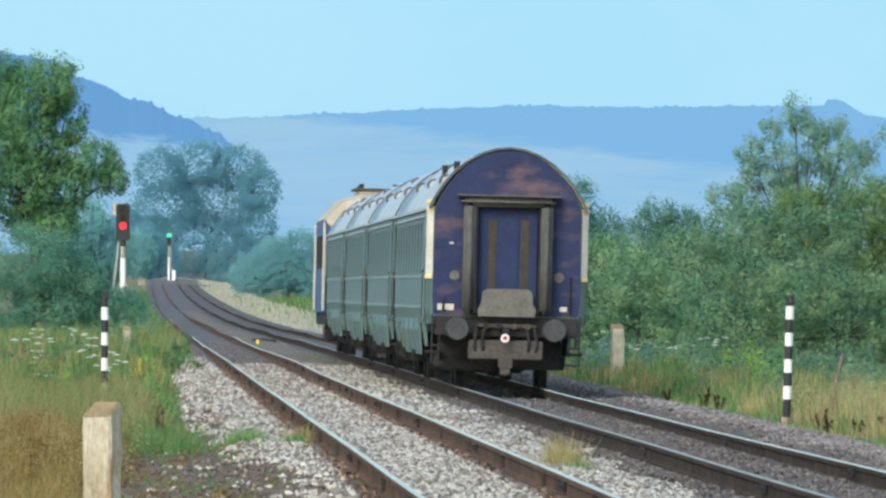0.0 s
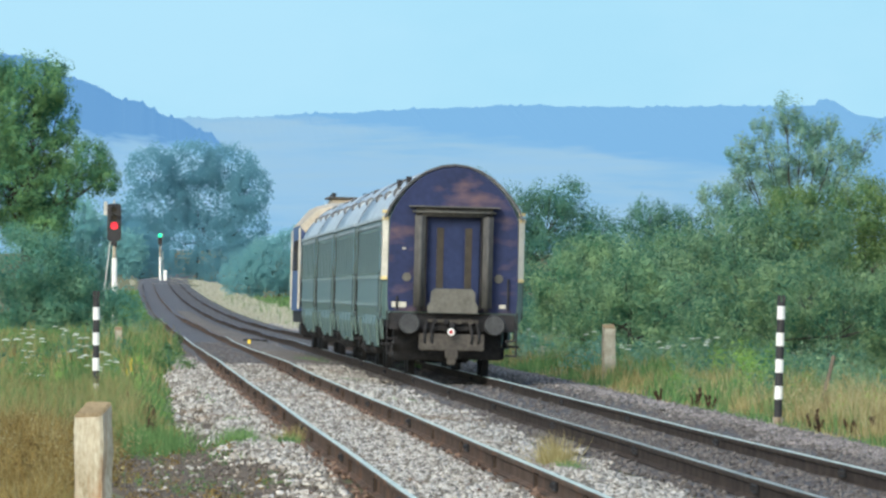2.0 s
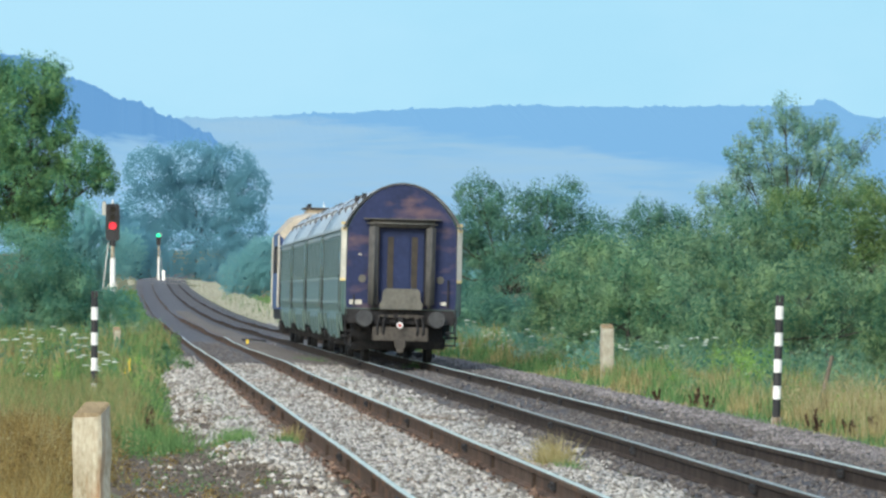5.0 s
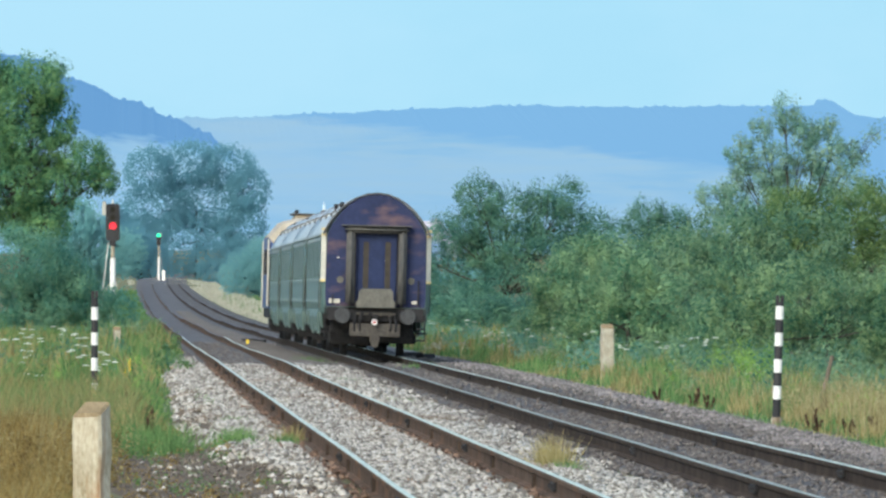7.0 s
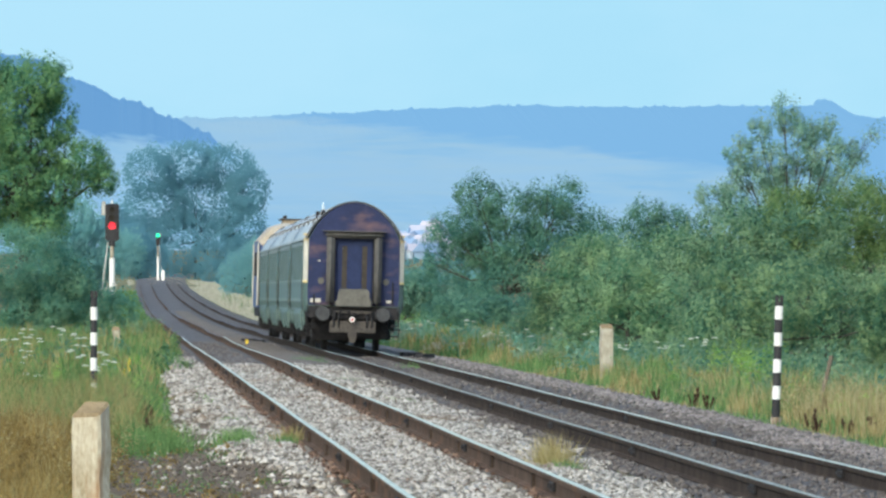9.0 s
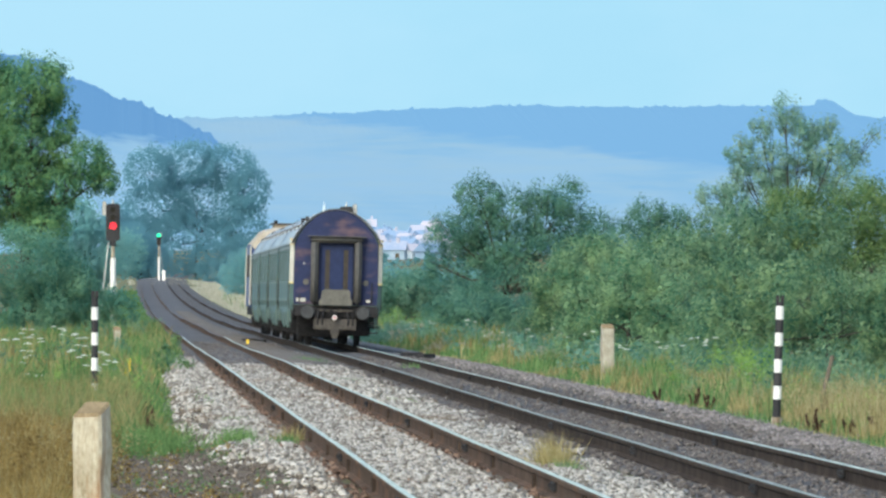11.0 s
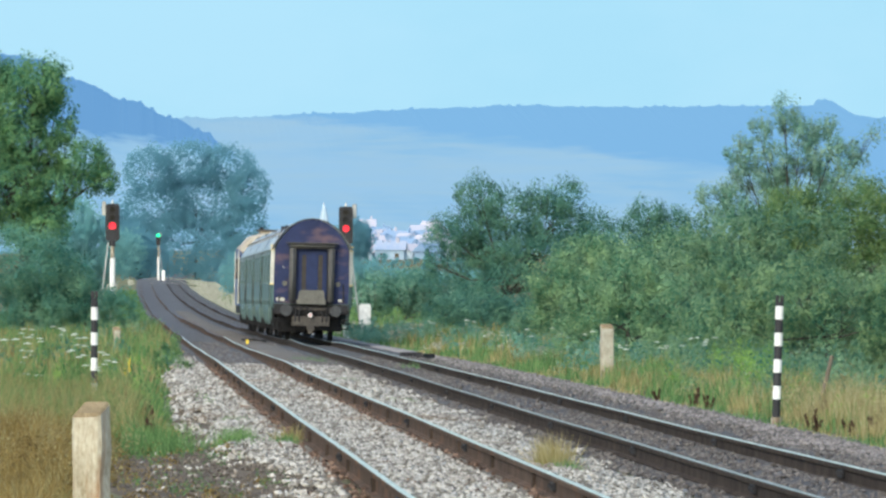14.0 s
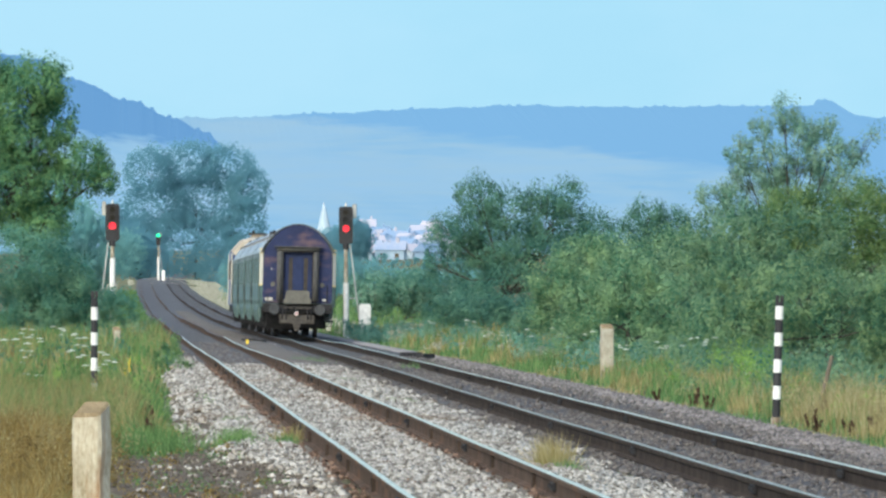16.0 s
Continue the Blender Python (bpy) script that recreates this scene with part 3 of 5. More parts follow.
def leaves(name, lobes, count, size, mat, parent, seed, clump=0.35, hollow=0.55, label="", per=30, uneven=0.2, soft_light=0.0):
    """Leaves gathered in clumps over lobes: x, y, z, rx, ry, rz in the plant's own space."""
    rng = np.random.default_rng(seed)
    area = np.array([l[3] * l[5] for l in lobes])
    out, normals = [], []
    for l, share in zip(lobes, area / area.sum()):
        n = int(count * share)
        k = max(5, n // per)
        d = rng.normal(size=(k, 3))
        d /= np.linalg.norm(d, axis=1)[:, None]
        r = rng.uniform(hollow, 1.0, k) ** 0.7 * rng.uniform(0.88, 1.08, k)
        c = np.array(l[:3]) + d * r[:, None] * np.array(l[3:])
        pick = rng.integers(0, k, n)
        spreadr = clump * rng.uniform(0.5, 1.3, k)
        off = rng.normal(0, 1, (n, 3))
        off *= np.minimum(1, 1.7 / (np.linalg.norm(off, axis=1) + 1e-6))[:, None]
        out.append(c[pick] + off * spreadr[pick][:, None] * (0.85, 0.85, 1.1))
        away = (out[-1] - np.array(l[:3])) / np.array(l[3:])
        away /= np.linalg.norm(away, axis=1)[:, None] + 1e-6
        normals.append((1 - soft_light) * (0.5 * away + 0.65 * off) + soft_light * np.array((-0.35, -0.9, 0.6)) + (0, 0, 0.25))
    p = np.concatenate(out)
    n = len(p)
    sz = size * rng.uniform(0.6, 1.3, n)
    # each leaf lies roughly square to the way its clump faces
    nv = np.concatenate(normals) + rng.normal(0, uneven, (n, 3))
    nv /= np.linalg.norm(nv, axis=1)[:, None]
    g = nv + rng.normal(0, 0.38, (n, 3))
    g /= np.linalg.norm(g, axis=1)[:, None]
    u = np.cross(g, rng.normal(0, 1, (n, 3)) + (0, 0, 0.01))
    u /= np.linalg.norm(u, axis=1)[:, None] + 1e-9
    w = np.cross(g, u)
    q = LEAF[None] * sz[:, None, None]
    v = q[..., 0:1] * u[:, None] + q[..., 1:2] * w[:, None] + q[..., 2:3] * g[:, None] + p[:, None]
    i = 4 * np.arange(n)[:, None]
    f = np.concatenate((i + (0, 1, 2), i + (0, 2, 3)))
    ob = quick_mesh(name, v.reshape(-1, 3), f, mat, parent)
    # shade the crown as soft rounded masses: normals lean outwards from each lobe and clump
    ob.data.polygons.foreach_set("use_smooth", np.ones(len(f), dtype=bool))
    ob.data.normals_split_custom_set_from_vertices(np.repeat(nv, 4, 0).tolist())
    return tagged(ob, label) if label else ob


def woody(thing, lobes, trunk_r, seed, bare=0.25):
    """A tapered trunk, and limbs that reach into every lobe."""
    rng = random.Random(seed)
    top = max(l[2] for l in lobes)
    cx = sum(l[0] for l in lobes) / len(lobes)
    fork = Vector((cx * 0.4, 0, top * bare))
    rings = []
    for i in range(7):
        u = i / 6
        c = Vector((0, 0, -0.3)).lerp(Vector((cx * 0.7, 0, top * 0.75)), u) + Vector((rng.uniform(-1, 1), rng.uniform(-1, 1), 0)) * trunk_r * u
        r = trunk_r * (1.25 - 0.95 * u)
        rings.append([c + Vector((math.cos(a) * r, math.sin(a) * r, 0)) for a in [j * 6.283 / 9 for j in range(9)]])
    part("trunk", loft(rings), M_BARK, thing, smooth=True)
    for l in lobes:
        bm = None
        end = Vector(l[:3])
        start = fork.lerp(Vector((cx * 0.6, 0, top * 0.6)), rng.uniform(0, 0.8))
        mid = start.lerp(end, 0.5) + Vector((0, 0, -0.1 * (end - start).length))
        bm = rod(start, mid, trunk_r * 0.42, trunk_r * 0.28, 6, bm)
        bm = rod(mid, end, trunk_r * 0.28, trunk_r * 0.08, 6, bm)
        for j in range(5):
            tip = end + Vector((rng.uniform(-1, 1) * l[3], rng.uniform(-1, 1) * l[4], rng.uniform(-0.3, 1.0) * l[5]))
            bm = rod(mid.lerp(end, rng.uniform(0.2, 1)), tip, trunk_r * 0.12, trunk_r * 0.03, 5, bm)
        part("limb", bm, M_BARK, thing)


def plant(kind, x, y, lobes, count, size, mat, label, category, group, seed, trunk_r=0.12, clump=0.35, hollow=0.5, bare=0.25):
    thing = tagged(new(kind), label, category, group)
    thing.location = (x, y, ground_z(x, y))
    woody(thing, lobes, trunk_r, seed, bare)
    # Far crowns: normals turned mostly one way, so light and shade flatten as in haze.
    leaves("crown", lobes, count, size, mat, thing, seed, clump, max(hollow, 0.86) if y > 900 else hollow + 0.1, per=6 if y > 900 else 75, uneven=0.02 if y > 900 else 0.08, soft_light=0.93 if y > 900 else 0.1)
    return thing




# ---- grass and weeds ----
def blades(name, patches, mat, label, seed, mask=None, droop=0.35):
    """Blades of grass. patches: x0, x1, y0, y1, number, height, width. mask: where they grow, from a noise field."""
    rng = np.random.default_rng(seed)
    roots, dims = [], []
    for x0, x1, y0, y1, count, h, w in patches:
        for x, y, u in zip(rng.uniform(x0, x1, count), rng.uniform(y0, y1, count), rng.uniform(0.45, 1.15, count)):
            f = noise.noise((x * 0.9, y * 0.11, 11.0)) + (0.5 * (1 - smooth_step(120, 185, y)) * smooth_step(0.1, -0.3, x) - 0.1 if x < 4 else 0.0)
            if mask and not mask[0] < f + 0.2 * (u - 0.8) < mask[1]:
                continue
            lim = -0.12 + 0.85 * smooth_step(128, 142, y) + 0.25 * smooth_step(150, 220, y) + 0.35 * smooth_step(235, 300, y) + 0.6 * smooth_step(300, 340, y)
            lim += 0.25 * noise.noise((y * 0.12, 4.0, 0.0))
            edge = smooth_step(lim, lim - 0.6, x) if x < 4 else smooth_step(9.5, 10.6, x)
            if x < 4 and edge < 0.02:
                continue
            tall = h * u * (0.25 + 0.75 * edge) * (0.85 + 0.5 * noise.noise((x * 1.3, y * 0.2, 3)))
            if tall < 0.04:
                continue
            roots.append((x, y, ground_z(x, y) - 0.02))
            dims.append((tall, w))
    roots, dims = np.array(roots), np.array(dims)
    n = len(roots)
    a, lean = rng.uniform(0, 6.28, n), rng.uniform(0.05, droop, n)
    side = np.stack((np.cos(a), np.sin(a), np.zeros(n)), -1) * dims[:, 1:2] * 0.5
    b = rng.uniform(0, 6.28, n)
    out = np.stack((np.cos(b), np.sin(b), np.zeros(n)), -1) * (dims[:, 0] * lean)[:, None]
    up = np.array((0, 0, 1.0)) * dims[:, 0:1]
    mid = roots + 0.55 * up + 0.3 * out
    v = np.stack((roots - side, roots + side, mid + side * 0.8, mid - side * 0.8, roots + up * 0.97 + out), 1)
    i = 5 * np.arange(n)[:, None]
    f = np.concatenate((i + (0, 1, 2), i + (0, 2, 3), i + (3, 2, 4)))
    return tagged(quick_mesh(name, v.reshape(-1, 3), f, mat), label, "grass", kind="stuff")


LEFT = ((-5.0, 1.85, 255, 520, 15000, 0.85, 0.045), (-2.2, 0.75, 84, 130, 19000, 0.5, 0.009), (-2.6, 0.85, 130, 200, 19000, 0.6, 0.012), (-4.5, 0.9, 200, 420, 12000, 0.75, 0.035))
RIGHT = ((9.5, 13.5, 120, 200, 12000, 0.55, 0.018), (9.6, 14.5, 200, 330, 13000, 0.62, 0.025), (9.4, 17, 330, 560, 10000, 0.75, 0.045))
blades("green_grass", LEFT, L_GRASS, "tall green grass on the verge", 21, (-1.0, 0.12))
blades("straw_grass", LEFT, L_STRAW, "dry straw-coloured grass on the verge", 22, (-0.02, 1.0), 0.5)
blades("rust_weeds", LEFT[1:3] + ((-2.2, 0.0, 84, 140, 14000, 0.55, 0.009),), L_RUST, "rust-brown dry weeds on the verge", 23, (0.02, 1.0), 0.6)
blades("green_grass", ((-2.4, 0.5, 142, 175, 10000, 0.8, 0.01),), L_GRASS, "tall green grass round the marker post", 28, None, 0.5)
blades("pale_grass", ((10.2, 11.9, 140, 174, 4200, 0.9, 0.011), (10.4, 12.6, 176, 235, 1800, 0.65, 0.014)), L_HAY, "tall pale feathery grass by the marker post", 30, None, 0.6)
blades("straw_grass", ((-2.4, 0.3, 140, 172, 8000, 0.85, 0.009), (10.0, 13.2, 128, 168, 6000, 0.7, 0.011)), L_STRAW, "tall dry grass round the marker posts", 29, None, 0.6)
blades("green_grass", RIGHT, L_GRASS, "green grass below the bank", 24, (-1.0, 0.15))
blades("straw_grass", RIGHT, L_STRAW, "pale dry grass below the bank", 25, (0.1, 1.0), 0.5)
blades("straw_grass", ((8.8, 12.5, 600, 1500, 6500, 0.8, 0.12), (-9, -0.5, 900, 1600, 2500, 0.7, 0.12), (1, 14, 1600, 1700, 1500, 0.5, 0.2)), L_PALE, "dry grass beside the distant line, paled for haze", 26, None, 0.5)
blades("green_grass", ((-8, 1.75, 420, 1300, 20000, 0.85, 0.09), (10, 24, 560, 1200, 5000, 0.8, 0.09)), L_GRASS, "green grass farther along the line", 27)


def tuft(x, y, n, r, h, mat, label, seed, width=0.012):
    rng = np.random.default_rng(seed)
    px, py = x + rng.normal(0, r, n), y + rng.normal(0, r * 4, n)
    root = np.stack((px, py, np.array([ground_z(a, b) for a, b in zip(px, py)])), -1)
    tip = root + np.stack((rng.normal(0, 0.3 * h, n), rng.normal(0, 0.3 * h, n), h * rng.uniform(0.4, 1.1, n)), -1)
    side = np.stack((np.full(n, width), np.zeros(n), np.zeros(n)), -1) * 0.5
    v = np.stack((root - side, root + side, tip), 1).reshape(-1, 3)
    return tagged(quick_mesh("grass_tuft", v, np.arange(3 * n).reshape(-1, 3), mat), label, "grass tuft", kind="stuff")


for i, (x, y, n, r, h, mat, label) in enumerate((
        (4.42, 118, 260, 0.09, 0.4, L_STRAW, "dry yellow grass tuft between the tracks"), (4.5, 116, 110, 0.1, 0.16, L_GRASS, "green grass tuft between the tracks"),
        (1.37, 138, 330, 0.14, 0.24, L_GRASS, "small green tuft in the ballast"), (2.0, 138, 110, 0.08, 0.26, L_STRAW, "dry tuft beside the rail"),
        (1.95, 136, 160, 0.1, 0.17, L_GRASS, "small green weeds beside the rail"), (1.55, 160, 90, 0.1, 0.12, L_GRASS, "small weeds in the ballast"), (4.95, 300, 200, 0.22, 0.25, L_GRASS, "green tuft between the tracks"),
        (7.35, 283, 160, 0.22, 0.22, L_YELLOW, "yellow-green tuft by the rail"), (0.35, 137, 900, 0.24, 0.4, L_GRASS, "thick green grass tuft at the ballast edge"),
        (4.7, 190, 70, 0.16, 0.13, L_GRASS, "small weeds between the tracks"), (4.65, 235, 60, 0.15, 0.14, L_YELLOW, "small weeds between the tracks"))):
    tuft(x, y, n, r, h, mat, label, 60 + i)


def flower(x, y, h, heads, seed):
    """A tall umbel: stem, side stalks and flat white heads."""
    rng = random.Random(seed)
    thing = tagged(new("wild_flower"), "tall wild umbel with flat white flower heads", "flower", "white umbels")
    thing.location = (x, y, ground_z(x, y))
    stem = rod((0, 0, 0), (0, 0, h), 0.008, 0.005, 5)
    tops = [(0.0, 0.0, h)]
    for j in range(heads - 1):
        a, u = rng.uniform(0, 6.28), rng.uniform(0.5, 0.8)
        tip = (0.22 * math.cos(a), 0.22 * math.sin(a), h * rng.uniform(0.82, 1.0))
        stem = rod((0, 0, h * u), tip, 0.005, 0.003, 5, stem)
        tops.append(tip)
    part("stem", stem, L_GRASS, thing)
    for tx, ty, tz in tops:
        bm = None
        for j in range(11):
            a, r = j * 2.4, 0.065 * math.sqrt(j / 11)
            own = bmesh.new()
            bmesh.ops.create_icosphere(own, subdivisions=1, radius=0.02, matrix=Matrix.Translation((tx + r * math.cos(a), ty + r * math.sin(a), tz - r * 0.25)) @ Matrix.Diagonal((1, 1, 0.45, 1)))
            bm = joined(bm, own)
        part("flower_head", bm, L_UMBEL, thing)
    return thing


rng = random.Random(8)
for i in range(20):
    y = rng.uniform(185, 330)
    flower(rng.uniform(-0.0105, -0.0008) * y, y, rng.uniform(0.6, 1.25), rng.choice((1, 2, 3)), 100 + i)
for i in range(18):
    y = rng.uniform(230, 420)
    flower(rng.uniform(10.4, 13.2), y, rng.uniform(0.7, 1.2), rng.choice((2, 3)), 200 + i)


def dead_stalk(x, y, h, seed, mat, label, kind="dead_weed", seed_r=0.015):
    rng = random.Random(seed)
    bm = None
    for j in range(4):
        dx, dy = rng.uniform(-0.1, 0.1), rng.uniform(-0.1, 0.1)
        hh = h * rng.uniform(0.7, 1.0)
        bm = rod((dx * 0.3, dy * 0.3, -0.02), (dx, dy, hh), 0.008, 0.005, 5, bm)
        for k in range(12):
            own = bmesh.new()
            u = rng.uniform(0.35, 1.0)
            bmesh.ops.create_icosphere(own, subdivisions=1, radius=seed_r, matrix=Matrix.Translation((dx * u + rng.uniform(-0.02, 0.02), dy * u, hh * u)) @ Matrix.Diagonal((1, 1, 1.7, 1)))
            bm = joined(bm, own)
    thing = part(kind, bm, mat, None)
    thing.location = (x, y, ground_z(x, y))
    return tagged(thing, label, "weed", "dry weed stalks")


for i, (x, y, h) in enumerate(((9.75, 195, 0.42), (9.85, 192, 0.36), (9.75, 161, 0.28), (10.0, 166, 0.38), (10.15, 160, 0.3), (10.3, 157, 0.36), (10.55, 148, 0.3), (9.6, 205, 0.3),
                               (0.36, 140, 0.45), (0.45, 138, 0.4), (0.28, 150, 0.42), (0.2, 152, 0.5), (0.33, 158, 0.55), (0.24, 165, 0.5), (0.42, 150, 0.5), (0.1, 160, 0.6), (10.6, 172, 0.5))):
    dead_stalk(x, y, h, 300 + i, L_BROWN, "dead dark brown dock stalks")
for i, (x, y, h) in enumerate(((0.08, 215, 0.75),)):
    dead_stalk(x, y, h, 330 + i, M_YELLOW, "tall yellow flower spike on the verge", "yellow_flower", 0.013)



def weeds(x0, x1, y0, y1, number, h, size, count, mat, label, seed):
    """Low leafy weeds, too many to count."""
    rng = random.Random(seed)
    lobes = []
    for i in range(number):
        x, y, u = rng.uniform(x0, x1), rng.uniform(y0, y1), rng.uniform(0.5, 1.1)
        lobes.append((x, y, ground_z(x, y) + 0.42 * h * u, 0.3 * h * u + 0.12, 0.5 * h * u + 0.2, 0.5 * h * u))
    return tagged(leaves("weeds", lobes, count, size, mat, None, seed, 0.1 * h + 0.03, 0.2), label, "weeds", kind="stuff")


weeds(-2.4, 0.4, 150, 230, 60, 0.75, 0.05, 10000, L_GRASS, "leafy green weeds in the verge grass", 401)
weeds(-2.2, -0.1, 88, 150, 70, 0.62, 0.034, 15000, L_RUST, "dry brown seeding weeds in the verge grass", 402)
weeds(-2.2, 0.0, 88, 190, 55, 0.66, 0.034, 8000, L_STRAW, "straw-coloured seed heads in the verge grass", 403)
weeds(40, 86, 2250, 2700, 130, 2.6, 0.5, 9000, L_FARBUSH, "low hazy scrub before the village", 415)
weeds(12.2, 13.5, 222, 246, 14, 1.15, 0.06, 4000, L_FRESH, "bright fresh green shrub behind the dry grass", 416)
weeds(-0.1, 1.3, 99, 140, 45, 0.16, 0.03, 3500, L_RUST, "withered low weeds on the bare soil", 417)
weeds(-0.1, 1.5, 100, 215, 40, 0.2, 0.03, 3000, L_GRASS, "sparse low green weeds on the bare soil", 418)
weeds(-2.3, 0.2, 118, 205, 70, 0.7, 0.034, 8000, L_HAY, "pale dry seed heads in the verge grass", 419)
weeds(-2.6, 0.5, 150, 250, 34, 0.85, 0.045, 5000, L_FRESH, "fresh yellow-green weeds in the verge grass", 420)
weeds(-3.5, 1.2, 230, 470, 70, 0.95, 0.09, 11000, L_WILLOW, "lush grey-green weeds beside the near track", 404)
weeds(-3.0, 1.5, 250, 470, 50, 0.8, 0.09, 8000, L_YELLOW, "lush yellow-green weeds beside the near track", 405)
weeds(10.7, 14, 170, 300, 70, 0.8, 0.07, 12000, L_BUSH, "leafy green weeds at the foot of the bank", 406)
weeds(9.2, 11.6, 430, 487, 45, 1.05, 0.09, 7000, L_SOFT, "tall soft weeds round the signal foot", 412)
weeds(-1.2, 1.3, 420, 487, 45, 1.1, 0.09, 7000, L_BUSH, "tall green weeds beside the near track", 413)
weeds(10.4, 12.6, 132, 172, 40, 0.8, 0.045, 7000, L_HAY, "pale dry seeding grass heads by the marker post", 414)
weeds(12.0, 17.0, 170, 300, 90, 1.1, 0.08, 14000, L_WILLOW, "tall soft weeds against the bank", 411)
weeds(10.2, 12.5, 140, 230, 26, 0.7, 0.06, 5000, L_FRESH, "bright yellow-green weeds by the marker post", 407)
weeds(10.3, 16, 260, 540, 120, 0.95, 0.1, 17000, L_SOFT, "pale soft weeds along the far track", 408)
weeds(9.9, 13.5, 150, 300, 50, 0.65, 0.05, 7000, L_HAY, "dry pale seed heads along the shoulder", 409)
weeds(10, 15, 300, 540, 60, 0.8, 0.09, 6000, L_PALE, "dry pale seed heads along the far track", 410)

# ---- plants along the line ----
plant("tree", -5.44, 634.4, ((0.62, -1.16, 13.52, 1.94, 1.67, 1.41), (-0.94, -0.3, 12.27, 2.5, 2.19, 1.88), (1.72, 0.47, 11.49, 1.31, 1.36, 1.41), (-2.19, -0.75, 13.68, 1.56, 1.48, 1.41), (3.28, 0.0, 9.3, 1.44, 1.25, 1.06), (0.62, 0.93, 8.83, 1.94, 1.44, 0.94), (-1.25, -0.9, 7.9, 2.5, 2.03, 1.56), (4.22, 0.12, 8.27, 1.0, 0.91, 0.81), (0.31, 1.31, 6.18, 2.19, 1.72, 1.25), (-2.81, -0.6, 10.08, 2.5, 2.66, 2.81), (1.9, -0.3, 7.7, 1.4, 1.3, 1.1), (0.2, -0.8, 10.3, 1.6, 1.5, 1.3), (1.0, -0.6, 5.6, 1.6, 1.3, 1.2)),
      88000, 0.165, L_DARK, "tall dark green broadleaf tree on the verge", "tree", "trees beside the line", 11, 0.35, 0.3, 0.72)
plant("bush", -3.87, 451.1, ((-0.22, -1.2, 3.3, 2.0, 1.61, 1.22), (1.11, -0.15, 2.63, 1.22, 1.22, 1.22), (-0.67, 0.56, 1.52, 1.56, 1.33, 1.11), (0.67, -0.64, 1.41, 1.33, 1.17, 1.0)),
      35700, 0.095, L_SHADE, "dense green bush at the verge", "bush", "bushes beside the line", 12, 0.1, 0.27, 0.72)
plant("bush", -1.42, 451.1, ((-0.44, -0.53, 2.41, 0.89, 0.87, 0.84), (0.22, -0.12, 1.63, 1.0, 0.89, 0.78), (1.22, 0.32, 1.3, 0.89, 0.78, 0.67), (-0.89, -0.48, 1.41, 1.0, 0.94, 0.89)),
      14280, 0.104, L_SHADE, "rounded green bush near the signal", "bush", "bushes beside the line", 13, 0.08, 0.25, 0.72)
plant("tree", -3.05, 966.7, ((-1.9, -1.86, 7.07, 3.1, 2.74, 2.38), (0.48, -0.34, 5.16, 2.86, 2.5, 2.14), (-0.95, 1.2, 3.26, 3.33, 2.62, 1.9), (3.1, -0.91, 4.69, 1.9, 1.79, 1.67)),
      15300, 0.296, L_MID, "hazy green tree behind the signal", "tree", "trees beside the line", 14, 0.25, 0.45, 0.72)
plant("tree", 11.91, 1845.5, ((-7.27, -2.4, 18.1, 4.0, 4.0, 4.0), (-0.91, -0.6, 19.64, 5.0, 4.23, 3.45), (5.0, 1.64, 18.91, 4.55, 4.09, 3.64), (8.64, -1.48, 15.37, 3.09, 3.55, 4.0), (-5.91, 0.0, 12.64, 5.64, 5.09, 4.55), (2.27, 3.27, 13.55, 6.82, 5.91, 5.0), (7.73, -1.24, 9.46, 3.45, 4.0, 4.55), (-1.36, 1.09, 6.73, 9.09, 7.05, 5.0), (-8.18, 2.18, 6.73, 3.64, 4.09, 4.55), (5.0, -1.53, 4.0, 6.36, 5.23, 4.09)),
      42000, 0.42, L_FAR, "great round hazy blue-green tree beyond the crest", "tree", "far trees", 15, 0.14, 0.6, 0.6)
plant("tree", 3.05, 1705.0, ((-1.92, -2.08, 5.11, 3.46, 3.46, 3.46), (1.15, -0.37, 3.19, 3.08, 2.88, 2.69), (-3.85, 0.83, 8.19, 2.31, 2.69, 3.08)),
      10200, 0.407, L_FAR, "tree beside the line, leaves tinted haze blue", "tree", "far trees", 16, 0.4, 0.63, 0.72)
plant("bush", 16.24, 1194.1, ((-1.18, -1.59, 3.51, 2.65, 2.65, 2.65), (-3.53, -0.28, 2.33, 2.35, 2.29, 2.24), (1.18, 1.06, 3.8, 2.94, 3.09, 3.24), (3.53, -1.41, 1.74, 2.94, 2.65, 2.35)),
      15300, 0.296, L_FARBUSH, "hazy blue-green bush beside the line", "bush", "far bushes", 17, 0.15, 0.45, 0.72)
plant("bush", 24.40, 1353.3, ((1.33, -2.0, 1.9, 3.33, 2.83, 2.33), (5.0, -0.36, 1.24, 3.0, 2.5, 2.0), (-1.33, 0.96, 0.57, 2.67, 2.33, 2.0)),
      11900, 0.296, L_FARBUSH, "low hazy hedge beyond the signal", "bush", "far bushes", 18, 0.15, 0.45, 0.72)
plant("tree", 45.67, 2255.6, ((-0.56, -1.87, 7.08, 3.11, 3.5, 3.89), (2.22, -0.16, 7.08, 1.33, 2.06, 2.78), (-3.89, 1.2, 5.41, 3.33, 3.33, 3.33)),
      10200, 0.555, L_FAR, "far tree before the village, leaves tinted haze blue", "tree", "far trees", 19, 0.4, 0.72, 0.72)
